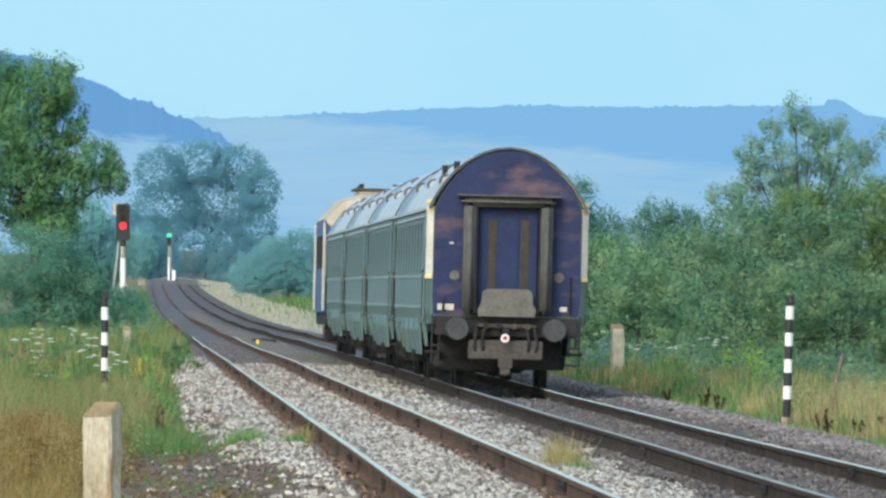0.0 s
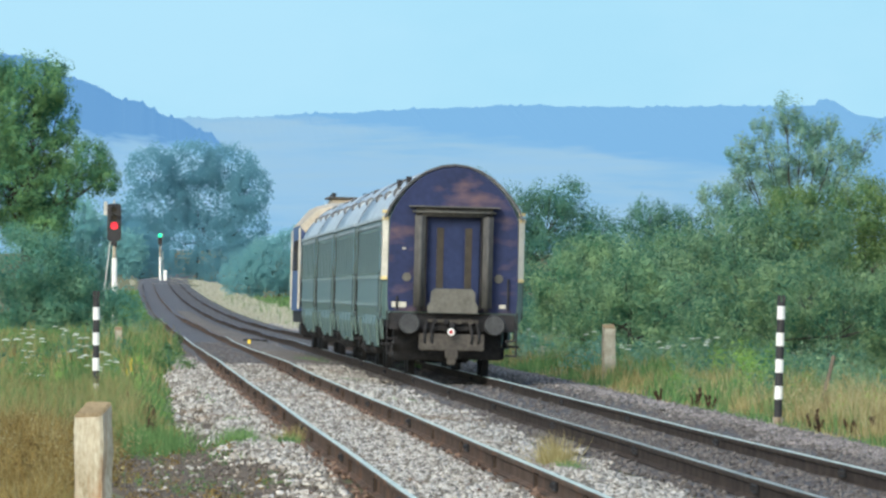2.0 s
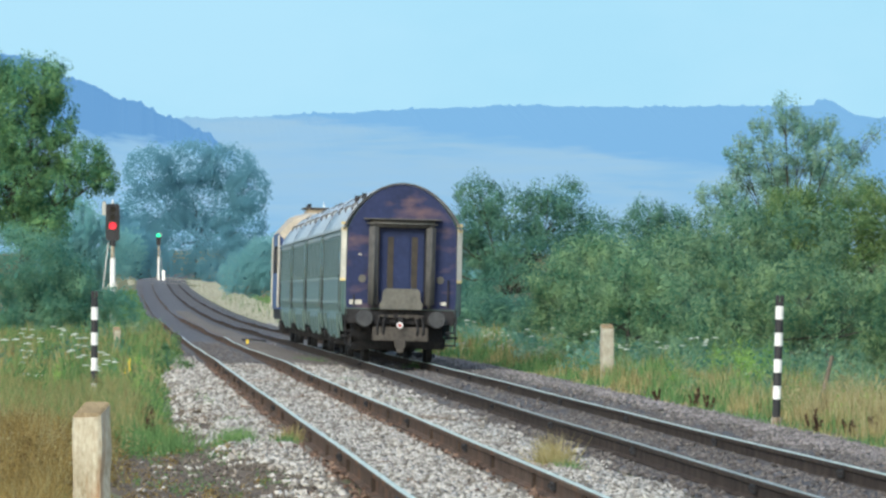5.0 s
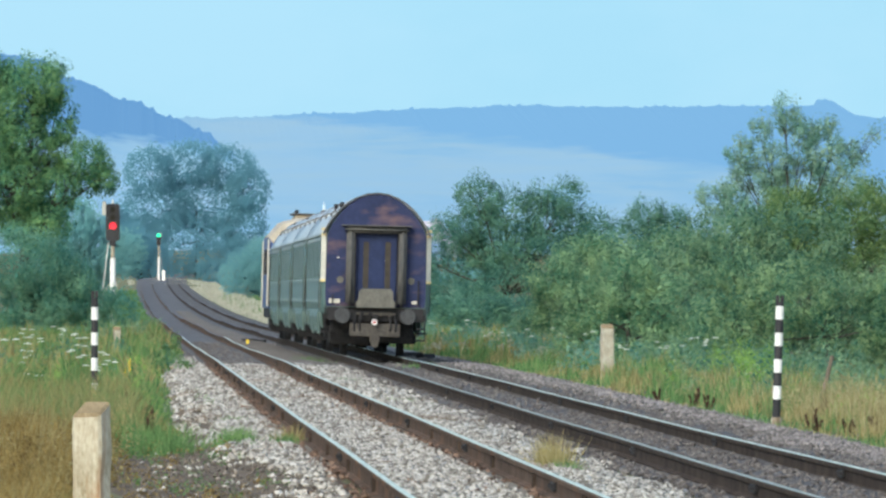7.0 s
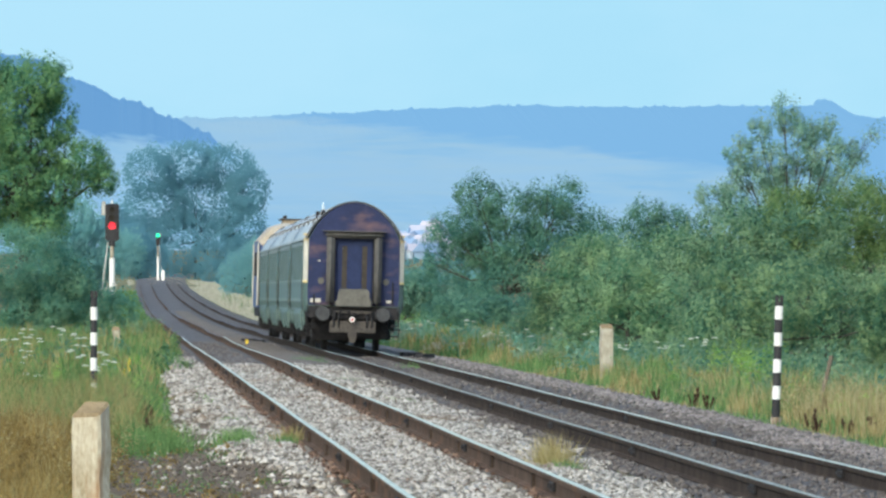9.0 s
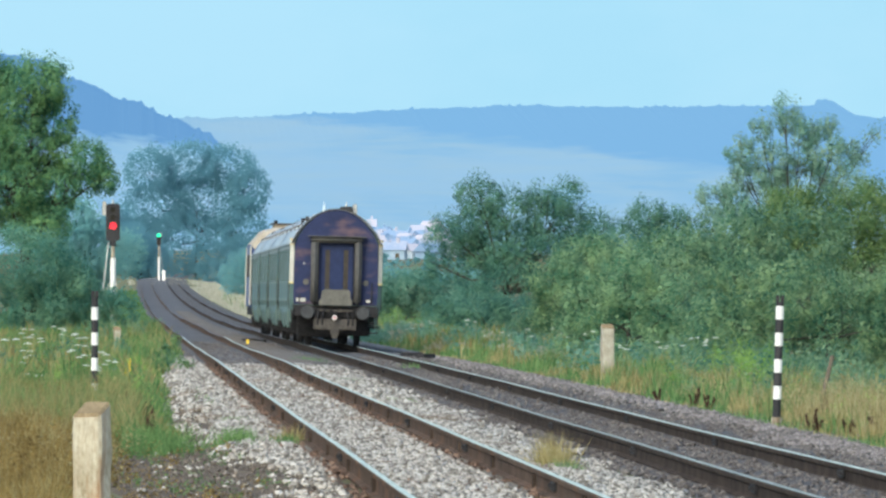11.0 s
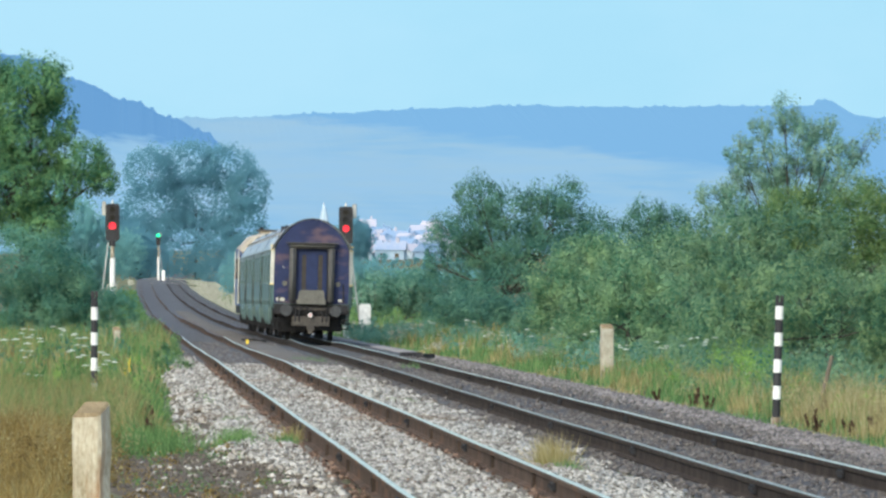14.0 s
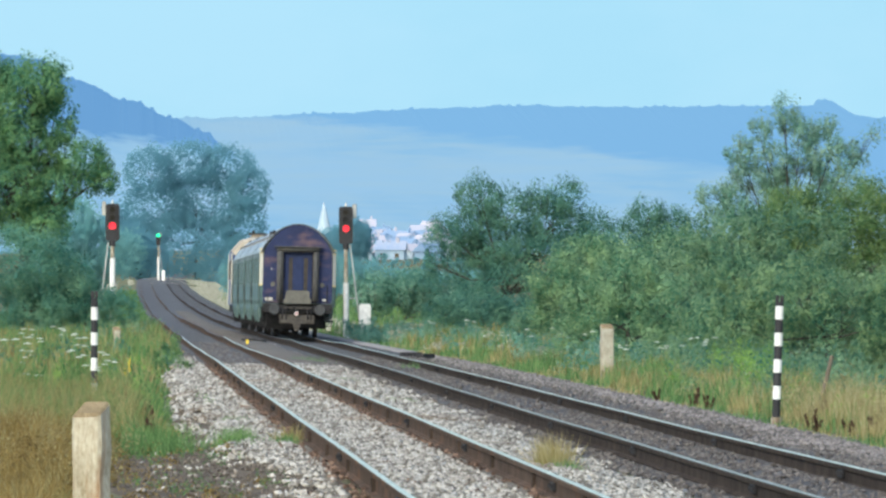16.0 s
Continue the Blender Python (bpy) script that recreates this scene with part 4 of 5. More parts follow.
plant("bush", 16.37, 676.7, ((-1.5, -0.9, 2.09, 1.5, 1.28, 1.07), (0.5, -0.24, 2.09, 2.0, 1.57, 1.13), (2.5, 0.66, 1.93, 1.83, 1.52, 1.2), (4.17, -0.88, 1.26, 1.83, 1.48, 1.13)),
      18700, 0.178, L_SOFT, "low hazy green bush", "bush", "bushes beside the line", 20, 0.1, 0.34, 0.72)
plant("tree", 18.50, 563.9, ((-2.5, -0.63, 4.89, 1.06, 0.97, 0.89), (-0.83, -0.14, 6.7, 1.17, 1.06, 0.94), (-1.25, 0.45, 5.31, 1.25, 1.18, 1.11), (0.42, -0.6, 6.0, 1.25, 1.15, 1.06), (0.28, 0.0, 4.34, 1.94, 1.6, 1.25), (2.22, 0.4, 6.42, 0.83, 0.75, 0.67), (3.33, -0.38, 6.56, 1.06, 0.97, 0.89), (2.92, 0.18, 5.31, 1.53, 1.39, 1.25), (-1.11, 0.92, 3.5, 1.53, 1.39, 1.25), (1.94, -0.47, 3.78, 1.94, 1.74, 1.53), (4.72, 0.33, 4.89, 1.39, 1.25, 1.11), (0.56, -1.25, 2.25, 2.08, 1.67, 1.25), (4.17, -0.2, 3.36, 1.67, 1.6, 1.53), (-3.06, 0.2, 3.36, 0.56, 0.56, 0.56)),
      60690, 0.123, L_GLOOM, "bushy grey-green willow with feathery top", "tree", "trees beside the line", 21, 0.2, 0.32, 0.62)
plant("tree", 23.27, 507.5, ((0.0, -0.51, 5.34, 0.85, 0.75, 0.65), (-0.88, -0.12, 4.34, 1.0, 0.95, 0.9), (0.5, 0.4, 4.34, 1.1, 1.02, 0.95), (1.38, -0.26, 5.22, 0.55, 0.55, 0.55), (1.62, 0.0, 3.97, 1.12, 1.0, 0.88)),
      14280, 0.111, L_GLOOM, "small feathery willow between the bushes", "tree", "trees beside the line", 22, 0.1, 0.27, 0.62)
plant("tree", 23.72, 406.0, ((-0.2, -0.31, 8.46, 0.52, 0.56, 0.6), (0.3, -0.1, 7.66, 0.84, 0.74, 0.64), (-1.1, 0.17, 7.76, 0.48, 0.46, 0.44), (-1.8, -0.31, 7.06, 0.64, 0.6, 0.56), (-0.7, 0.0, 6.66, 1.0, 0.88, 0.76), (1.0, 0.33, 7.86, 0.68, 0.62, 0.56), (1.4, -0.35, 6.86, 0.96, 0.84, 0.72), (2.3, 0.06, 6.96, 0.48, 0.46, 0.44), (0.4, 0.84, 5.96, 1.4, 1.15, 0.9), (-1.6, -0.24, 5.86, 1.0, 0.86, 0.72), (-2.7, 0.16, 5.46, 0.68, 0.64, 0.6), (2.0, -0.6, 5.76, 1.0, 0.9, 0.8), (-1.0, -0.18, 4.86, 1.5, 1.2, 0.9), (2.9, 0.12, 7.66, 0.32, 0.26, 0.2), (-2.2, -0.58, 4.36, 1.2, 1.0, 0.8)),
      30000, 0.1, L_TALL, "tall airy pale-leaved tree with open crown", "tree", "trees beside the line", 23, 0.1, 0.19, 0.42)
plant("bush", 14.21, 362.5, ((-0.45, -0.48, 2.31, 0.8, 0.76, 0.71), (0.54, -0.13, 2.85, 1.07, 0.98, 0.89), (-0.18, 0.39, 1.42, 1.07, 0.94, 0.8), (1.43, -0.51, 2.31, 1.07, 1.07, 1.07), (0.89, 0.0, 1.06, 1.07, 0.89, 0.71)),
      28560, 0.092, L_TIP, "broad green bush on the bank", "bush", "bushes on the bank", 24, 0.09, 0.24, 0.6699999999999999)
plant("bush", 16.10, 338.3, ((-0.5, -0.6, 2.95, 1.0, 0.88, 0.77), (0.5, -0.12, 3.12, 1.0, 0.88, 0.77), (-0.83, 0.39, 1.95, 1.08, 0.96, 0.83), (0.5, -0.6, 1.79, 1.25, 1.08, 0.92), (1.5, 0.0, 2.95, 0.83, 0.79, 0.75), (-0.17, 0.6, 0.79, 1.25, 1.0, 0.75)),
      35700, 0.086, L_TIP, "broad grey-green willow bush on the bank", "bush", "bushes on the bank", 25, 0.09, 0.23, 0.6699999999999999)
plant("bush", 18.38, 317.2, ((0.16, -0.52, 4.14, 0.86, 0.78, 0.7), (-0.31, -0.1, 3.36, 0.86, 0.82, 0.78), (0.78, 0.34, 3.36, 0.94, 0.94, 0.94), (0.16, -0.53, 2.58, 1.09, 0.94, 0.78)),
      28560, 0.083, L_YELLOW, "yellow-green rounded bush on the bank", "bush", "bushes on the bank", 26, 0.1, 0.22, 0.72)
plant("bush", 16.76, 307.6, ((-0.3, -0.55, 2.26, 0.91, 0.83, 0.76), (0.45, -0.12, 1.5, 0.98, 0.91, 0.83), (-0.61, 0.33, 1.19, 0.91, 0.83, 0.76), (0.0, -0.51, 0.44, 1.06, 0.83, 0.61), (-1.36, 0.0, 0.59, 0.91, 0.76, 0.61)),
      28560, 0.08, L_BUSH, "dense mixed green bush on the bank", "bush", "bushes on the bank", 27, 0.09, 0.23, 0.6699999999999999)
plant("bush", 20.56, 317.2, ((-0.16, -0.56, 4.3, 0.94, 0.86, 0.78), (0.78, -0.11, 3.98, 0.94, 0.94, 0.94), (-0.47, 0.34, 3.2, 0.94, 0.9, 0.86), (0.47, -0.53, 2.58, 1.09, 1.02, 0.94), (1.72, 0.0, 3.05, 1.09, 1.25, 1.41)),
      35700, 0.083, L_YELLOW, "tall leafy yellow-green bush on the bank", "bush", "bushes on the bank", 28, 0.1, 0.23, 0.72)
plant("bush", 17.80, 290.0, ((-0.29, -0.6, 1.67, 1.0, 0.93, 0.86), (0.71, -0.12, 1.67, 1.0, 0.93, 0.86), (1.57, 0.31, 1.38, 0.86, 0.86, 0.86), (-0.57, -0.45, 0.67, 0.93, 0.82, 0.71), (0.43, 0.0, 0.53, 1.07, 0.89, 0.71), (1.57, 0.48, 0.24, 1.0, 0.89, 0.79), (2.57, -0.31, 1.1, 0.86, 1.07, 1.29)),
      39270, 0.077, L_BUSH, "dense grey-green bush on the bank", "bush", "bushes on the bank", 29, 0.09, 0.22, 0.6699999999999999)
plant("bush", 17.04, 390.4, ((-0.19, -0.69, 0.42, 1.15, 0.88, 0.62), (-1.54, -0.1, 0.42, 0.87, 0.68, 0.5), (-2.88, 0.31, 0.9, 0.87, 0.7, 0.54), (0.96, -0.51, -0.06, 1.06, 0.82, 0.58)),
      16065, 0.092, L_WILLOW, "low soft green bush at the foot of the bank", "bush", "bushes on the bank", 30, 0.07, 0.23, 0.6699999999999999)
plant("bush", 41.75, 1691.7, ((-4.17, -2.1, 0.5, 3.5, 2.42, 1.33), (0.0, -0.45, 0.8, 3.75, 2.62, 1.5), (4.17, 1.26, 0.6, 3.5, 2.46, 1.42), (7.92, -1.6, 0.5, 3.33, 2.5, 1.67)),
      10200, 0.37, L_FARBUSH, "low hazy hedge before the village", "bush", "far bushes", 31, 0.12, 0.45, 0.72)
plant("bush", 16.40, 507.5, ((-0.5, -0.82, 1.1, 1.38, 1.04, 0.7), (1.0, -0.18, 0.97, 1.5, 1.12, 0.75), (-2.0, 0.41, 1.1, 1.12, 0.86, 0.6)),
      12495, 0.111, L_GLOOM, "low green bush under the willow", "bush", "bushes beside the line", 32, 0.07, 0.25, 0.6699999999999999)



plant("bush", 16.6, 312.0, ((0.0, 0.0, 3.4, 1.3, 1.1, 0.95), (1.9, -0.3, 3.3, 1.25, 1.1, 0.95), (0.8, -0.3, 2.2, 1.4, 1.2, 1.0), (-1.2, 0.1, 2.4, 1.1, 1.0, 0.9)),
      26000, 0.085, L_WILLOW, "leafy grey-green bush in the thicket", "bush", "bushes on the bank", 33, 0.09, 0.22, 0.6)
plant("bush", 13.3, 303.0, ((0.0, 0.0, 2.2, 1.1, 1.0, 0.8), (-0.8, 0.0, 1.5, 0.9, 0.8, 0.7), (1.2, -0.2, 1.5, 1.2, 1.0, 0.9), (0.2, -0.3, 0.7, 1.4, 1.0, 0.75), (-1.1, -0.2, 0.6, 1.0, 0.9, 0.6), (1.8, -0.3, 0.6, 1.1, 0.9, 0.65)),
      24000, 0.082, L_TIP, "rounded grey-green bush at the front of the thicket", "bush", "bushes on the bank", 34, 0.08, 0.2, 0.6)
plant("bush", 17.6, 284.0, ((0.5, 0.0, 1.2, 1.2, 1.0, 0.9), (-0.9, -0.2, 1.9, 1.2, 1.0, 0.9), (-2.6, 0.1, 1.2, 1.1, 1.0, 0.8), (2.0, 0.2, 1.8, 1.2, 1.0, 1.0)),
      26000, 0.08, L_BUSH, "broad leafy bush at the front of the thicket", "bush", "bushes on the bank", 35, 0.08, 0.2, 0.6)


# ---- posts and signals ----
def striped_post(x, y, z0, h, r, lean, bands, label, first=0.29, step=0.2):
    thing = tagged(new("marker_post"), label, "marker post", "striped marker posts")
    thing.matrix_world = pose(x, y, z0, 0, lean, 0)
    marks = [0, first] + [first + step * (i + 1) for i in range(bands - 2)] + [h]
    for i, (low, up) in enumerate(zip(marks, marks[1:])):
        black = i % 2 == 0
        bm = rod((0, 0, low), (0, 0, up), r, r, 14)
        part("black_band" if black else "white_band", bm, M_BLACK if black else M_WHITE, thing, smooth=False)
    for s in (-1, 1):
        part("top_prong", box(s * r * 0.55 - 0.025, s * r * 0.55 + 0.025, -0.03, 0.03, h, h + 0.1, 0.008), M_BLACK, thing)
    part("footing", rod((0, 0, -0.35), (0, 0, 0.02), r * 1.5, r * 1.3, 10), M_CONCRETE, thing, "small concrete footing")
    return thing


striped_post(9.83, 172.0, -0.30, 1.75, 0.062, 1.8, 9, "black and white striped marker post on the gravel shoulder")
striped_post(-0.40, 169.5, -0.2, 1.72, 0.052, 0.3, 9, "black and white striped marker post in tall grass", 0.267, 0.187)


def concrete_post(x, y, h, w, d, turn, label, mat=None):
    z = ground_z(x, y)
    bm = bmesh.new()
    bmesh.ops.create_cube(bm, size=1, matrix=Matrix.Translation((0, 0, (h - 0.4) / 2)) @ Matrix.Diagonal((w, d, h + 0.4, 1)))
    bmesh.ops.bevel(bm, geom=bm.edges[:], offset=0.018, segments=1, affect="EDGES")
    bmesh.ops.subdivide_edges(bm, edges=[e for e in bm.edges if e.calc_length() > 0.3], cuts=9)
    for v in bm.verts:
        v.co += Vector((noise.noise(v.co * 4 + Vector((x, y, 0))), noise.noise(v.co * 4 + Vector((9, y, x))), 0.6 * noise.noise(v.co * 3))) * 0.02
        if v.co.z > h - 0.1:
            v.co.x *= 0.95
            v.co.z -= 0.1 * max(0, 0.3 - v.co.y / d)
    thing = part("concrete_post", bm, mat or M_CONCRETE, None)
    thing.data.materials.append(M_LICHEN)
    for face in thing.data.polygons:
        if face.normal.z > 0.35 and face.center.z > h - 0.3:
            face.material_index = 1
    thing.matrix_world = pose(x, y, z, 0, 0.5, turn)
    return tagged(thing, label, "post", "concrete posts")


concrete_post(-0.205, 77.0, 1.20, 0.21, 0.17, -30, "weathered limewashed concrete post with brown lichen on top", M_LIME)
concrete_post(10.72, 253.0, 1.32, 0.28, 0.2, 12, "pale weathered concrete post below the bank")
concrete_post(-0.12, 330.0, 1.0, 0.2, 0.18, 10, "small concrete post in the weeds")
stake = part("wooden_stake", rod((0, 0, -0.2), (0.3, 0.1, 1.0), 0.05, 0.035, 8), M_WOOD, None)
stake.location = (11.0, 182, ground_z(11.0, 182))
tagged(stake, "leaning weathered grey wooden stake", "stake")


def pebble_marker(x, y, z, h):
    thing = part("track_marker", box(-0.05, 0.05, -0.03, 0.03, 0, h, 0.015), M_YELLOW, None)
    thing.location = (x, y, z)
    return tagged(thing, "small yellow marker beside the rail", "marker", "yellow track markers")


pebble_marker(4.35, 395, -0.24, 0.26)
pebble_marker(1.7, 480, -0.24, 0.2)
for i, (x, y) in enumerate(((8.35, 330), (8.55, 322), (4.55, 420), (4.75, 424), (4.9, 418))):
    plank = part("loose_sleeper", box(-1.2, 1.2, -0.13, 0.13, 0, 0.16, 0.02), M_UNDER, None)
    plank.matrix_world = pose(x, y, ground_z(x, y) + 0.02, 0, 0, 20 + 35 * i) @ Matrix.Scale(0.25 if i < 2 else 0.3, 4, (1, 0, 0))
    tagged(plank, "discarded dark wooden sleeper end", "sleeper", "discarded sleepers")


def signal(x, y, top, lit, side, label, group="line signals", box_x=None, size=1.0, white=2.4, glow=0.15, stout=1.0):
    """A colour-light signal: mast, head with lenses and hoods, ladder and relay box. lit: the lens that shines."""
    z = ground_z(x, y)
    h = top - z
    thing = tagged(new("railway_signal"), label, "signal", group)
    thing.location = (x, y, z)
    hh, hw = 1.6 * size, 0.3 * size
    ring = []
    for cx, cz, a0 in ((hw - 0.12, h - 0.12, 0), (-hw + 0.12, h - 0.12, 90), (-hw + 0.12, h - hh + 0.12, 180), (hw - 0.12, h - hh + 0.12, 270)):
        ring += [(cx + 0.12 * math.cos(radians(a0 + k * 22.5)), cz + 0.12 * math.sin(radians(a0 + k * 22.5))) for k in range(5)]
    part("head", loft([[(px, yy, pz) for px, pz in ring] for yy in (-0.06, 0.16)]), M_BLACK, thing, "black rounded signal head")
    for i in range(3):
        zz = h - 0.26 - i * 0.34
        mat = {"red": M_RED, "green": M_GREEN}.get(lit.get(i), M_LENS)
        lens = part("lens", rod((0, -0.07, zz), (0, -0.1, zz), glow if lit.get(i) else 0.1, None, 20), mat, thing, "shining signal lens" if lit.get(i) else "")
        hood = [[(0.16 * size * math.cos(radians(a)), yy, zz + 0.16 * size * math.sin(radians(a))) for a in range(-10, 191, 20)] +
                [(0.145 * size * math.cos(radians(a)), yy, zz + 0.145 * size * math.sin(radians(a))) for a in range(190, -11, -20)] for yy in (-0.06, -0.3)]
        part("hood", loft(hood), M_BLACK, lens)
    part("bracket", rod((0, 0.05, h - hh - 0.22), (0, 0.05, h - hh + 0.02), 0.13, 0.13, 12), M_BLACK, thing)
    part("mast", rod((0, 0.05, white - 0.02), (0, 0.05, h - hh - 0.2), 0.085 * stout, 0.085 * stout, 12), M_CONCRETE, thing, "dull cream mast")
    part("mast_foot", rod((0, 0.05, -0.1), (0, 0.05, white), 0.125 * stout, 0.115 * stout, 12), M_WHITE, thing, "white painted mast foot")
    part("back_plate", box(side * 0.28, side * 0.46, 0.18, 0.22, h - 0.5, h + 0.1, 0.02), M_STEEL, thing)
    part("finial", rod((0, 0.05, h), (0, 0.05, h + 0.18), 0.06, 0.02, 8), M_STEEL, thing)
    foot, head = Vector((side * 0.62, 0.2, 0.5)), Vector((side * 0.18, 0.2, h - hh - 0.05))
    ladder = tagged(new("ladder"), "thin steel ladder")
    ladder.parent = thing
    for off in (-0.14, 0.14):
        part("ladder_rail", rod(foot + Vector((0, off, 0)), head + Vector((0, off, 0)), 0.035, 0.035, 6), M_STEEL, ladder)
    for i in range(9):
        p = foot.lerp(head, (i + 0.5) / 9)
        part("rung", rod(p - Vector((0, 0.14, 0)), p + Vector((0, 0.14, 0)), 0.014, 0.014, 5), M_STEEL, ladder)
    part("stay", rod((0, 0.05, 1.75), (side * 0.5, 0.2, 1.75), 0.03, 0.03, 6), M_STEEL, thing)
    if box_x is not None:
        part("relay_box", box(box_x - 0.25, box_x + 0.25, -0.2, 0.25, 0.0, 1.5, 0.03), M_WHITE, thing, "white relay box")
    return thing


signal(-0.36, 490, 5.45, {2: "red"}, -1, "railway signal with a black head shining red", white=3.5, glow=0.165)
right_signal = signal(9.61, 490, 5.33, {1: "green", 2: "red"}, 1, "railway signal with black head, showing green then red", box_x=0.82)
signal(5.35, 1640, 10.3, {0: "green"}, 1, "distant railway signal shining green beyond the crest", box_x=0.7, glow=0.3, stout=1.35, white=3.4)
# shutters added before the always-lit lenses: one frees the red after the other has closed the green
green_cover = part("shutter", box(-0.15, 0.15, -0.125, -0.105, -0.15, 0.15, 0.005), M_BLACK, right_signal)
red_cover = part("shutter", box(-0.15, 0.15, -0.125, -0.105, -0.15, 0.15, 0.005), M_BLACK, right_signal)
SIGNAL_H = 5.33 - ground_z(9.61, 490)

# ---- village under the hills ----


def house(x, y, w, d, h, roof_h, turn):
    z = max(ground_z(x, y), far_hills(x, y)) - 0.8
    thing = tagged(new("house"), "small far pale house with a hazy pitched roof", "house", "village houses")
    thing.matrix_world = pose(x, y, z, 0, 0, turn)
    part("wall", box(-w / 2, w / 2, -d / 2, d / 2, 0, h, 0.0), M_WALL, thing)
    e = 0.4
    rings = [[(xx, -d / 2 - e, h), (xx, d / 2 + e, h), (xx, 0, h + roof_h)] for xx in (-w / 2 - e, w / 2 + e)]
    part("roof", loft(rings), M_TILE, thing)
    for i in range(max(2, int(w / 3))):
        cx = -w / 2 + w * (i + 0.5) / max(2, int(w / 3))
        part("window", box(cx - 0.5, cx + 0.5, -d / 2 - 0.05, -d / 2 + 0.02, h * 0.35, h * 0.75), M_GLASS, thing)
    part("chimney", box(w * 0.2, w * 0.2 + 0.6, -0.3, 0.3, h + roof_h * 0.4, h + roof_h + 0.9), M_TILE, thing)
    return thing


rng = random.Random(31)
for i in range(52):
    y = rng.uniform(2760, 3400)
    house(rng.uniform(0.0205, 0.0285) * y, y, rng.uniform(4, 8), rng.uniform(4, 6), rng.uniform(2.2, 3.2), rng.uniform(1.2, 2.4), rng.uniform(-50, 50))
church = tagged(new("church"), "far church with a slender white spire", "church")
church.location = (51.3, 2900, ground_z(51.3, 2900) - 0.3)
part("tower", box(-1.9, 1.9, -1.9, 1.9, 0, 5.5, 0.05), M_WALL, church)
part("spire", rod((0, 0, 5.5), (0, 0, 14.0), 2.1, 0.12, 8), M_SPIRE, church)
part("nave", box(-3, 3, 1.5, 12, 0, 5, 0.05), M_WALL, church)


# ---- the train ----
HALF = 1.42


def hull(y, inset=0.0, low=1.12):
    """One ring of the coach's skin, from the sill up over the arched roof."""
    w = HALF - inset
    pts = [(-w + 0.03, low), (-w, low + 0.25), (-w, 2.0), (-w + 0.02, 3.16)]
    for i in range(1, 16):
        a = math.pi - math.pi * i / 16
        pts.append(((w - 0.02) * math.cos(a), 3.16 + 1.085 * math.sin(a) ** 1.55))
    return [(x, y, z) for x, z in pts + [(w - 0.02, 3.16), (w, 2.0), (w, low + 0.25), (w - 0.03, low)]]


def roof_ring(y, grow, scale_w=1.0):
    out = []
    for i in range(17):
        a = math.pi - math.pi * i / 16
        out.append(((HALF - 0.035 + grow) * scale_w * math.cos(a), y, 3.17 + (1.095 + grow) * max(0, math.sin(a)) ** 1.55))
    return out + [(p[0] * 0.985, y, max(3.1, p[2] - 0.06)) for p in out[::-1]]


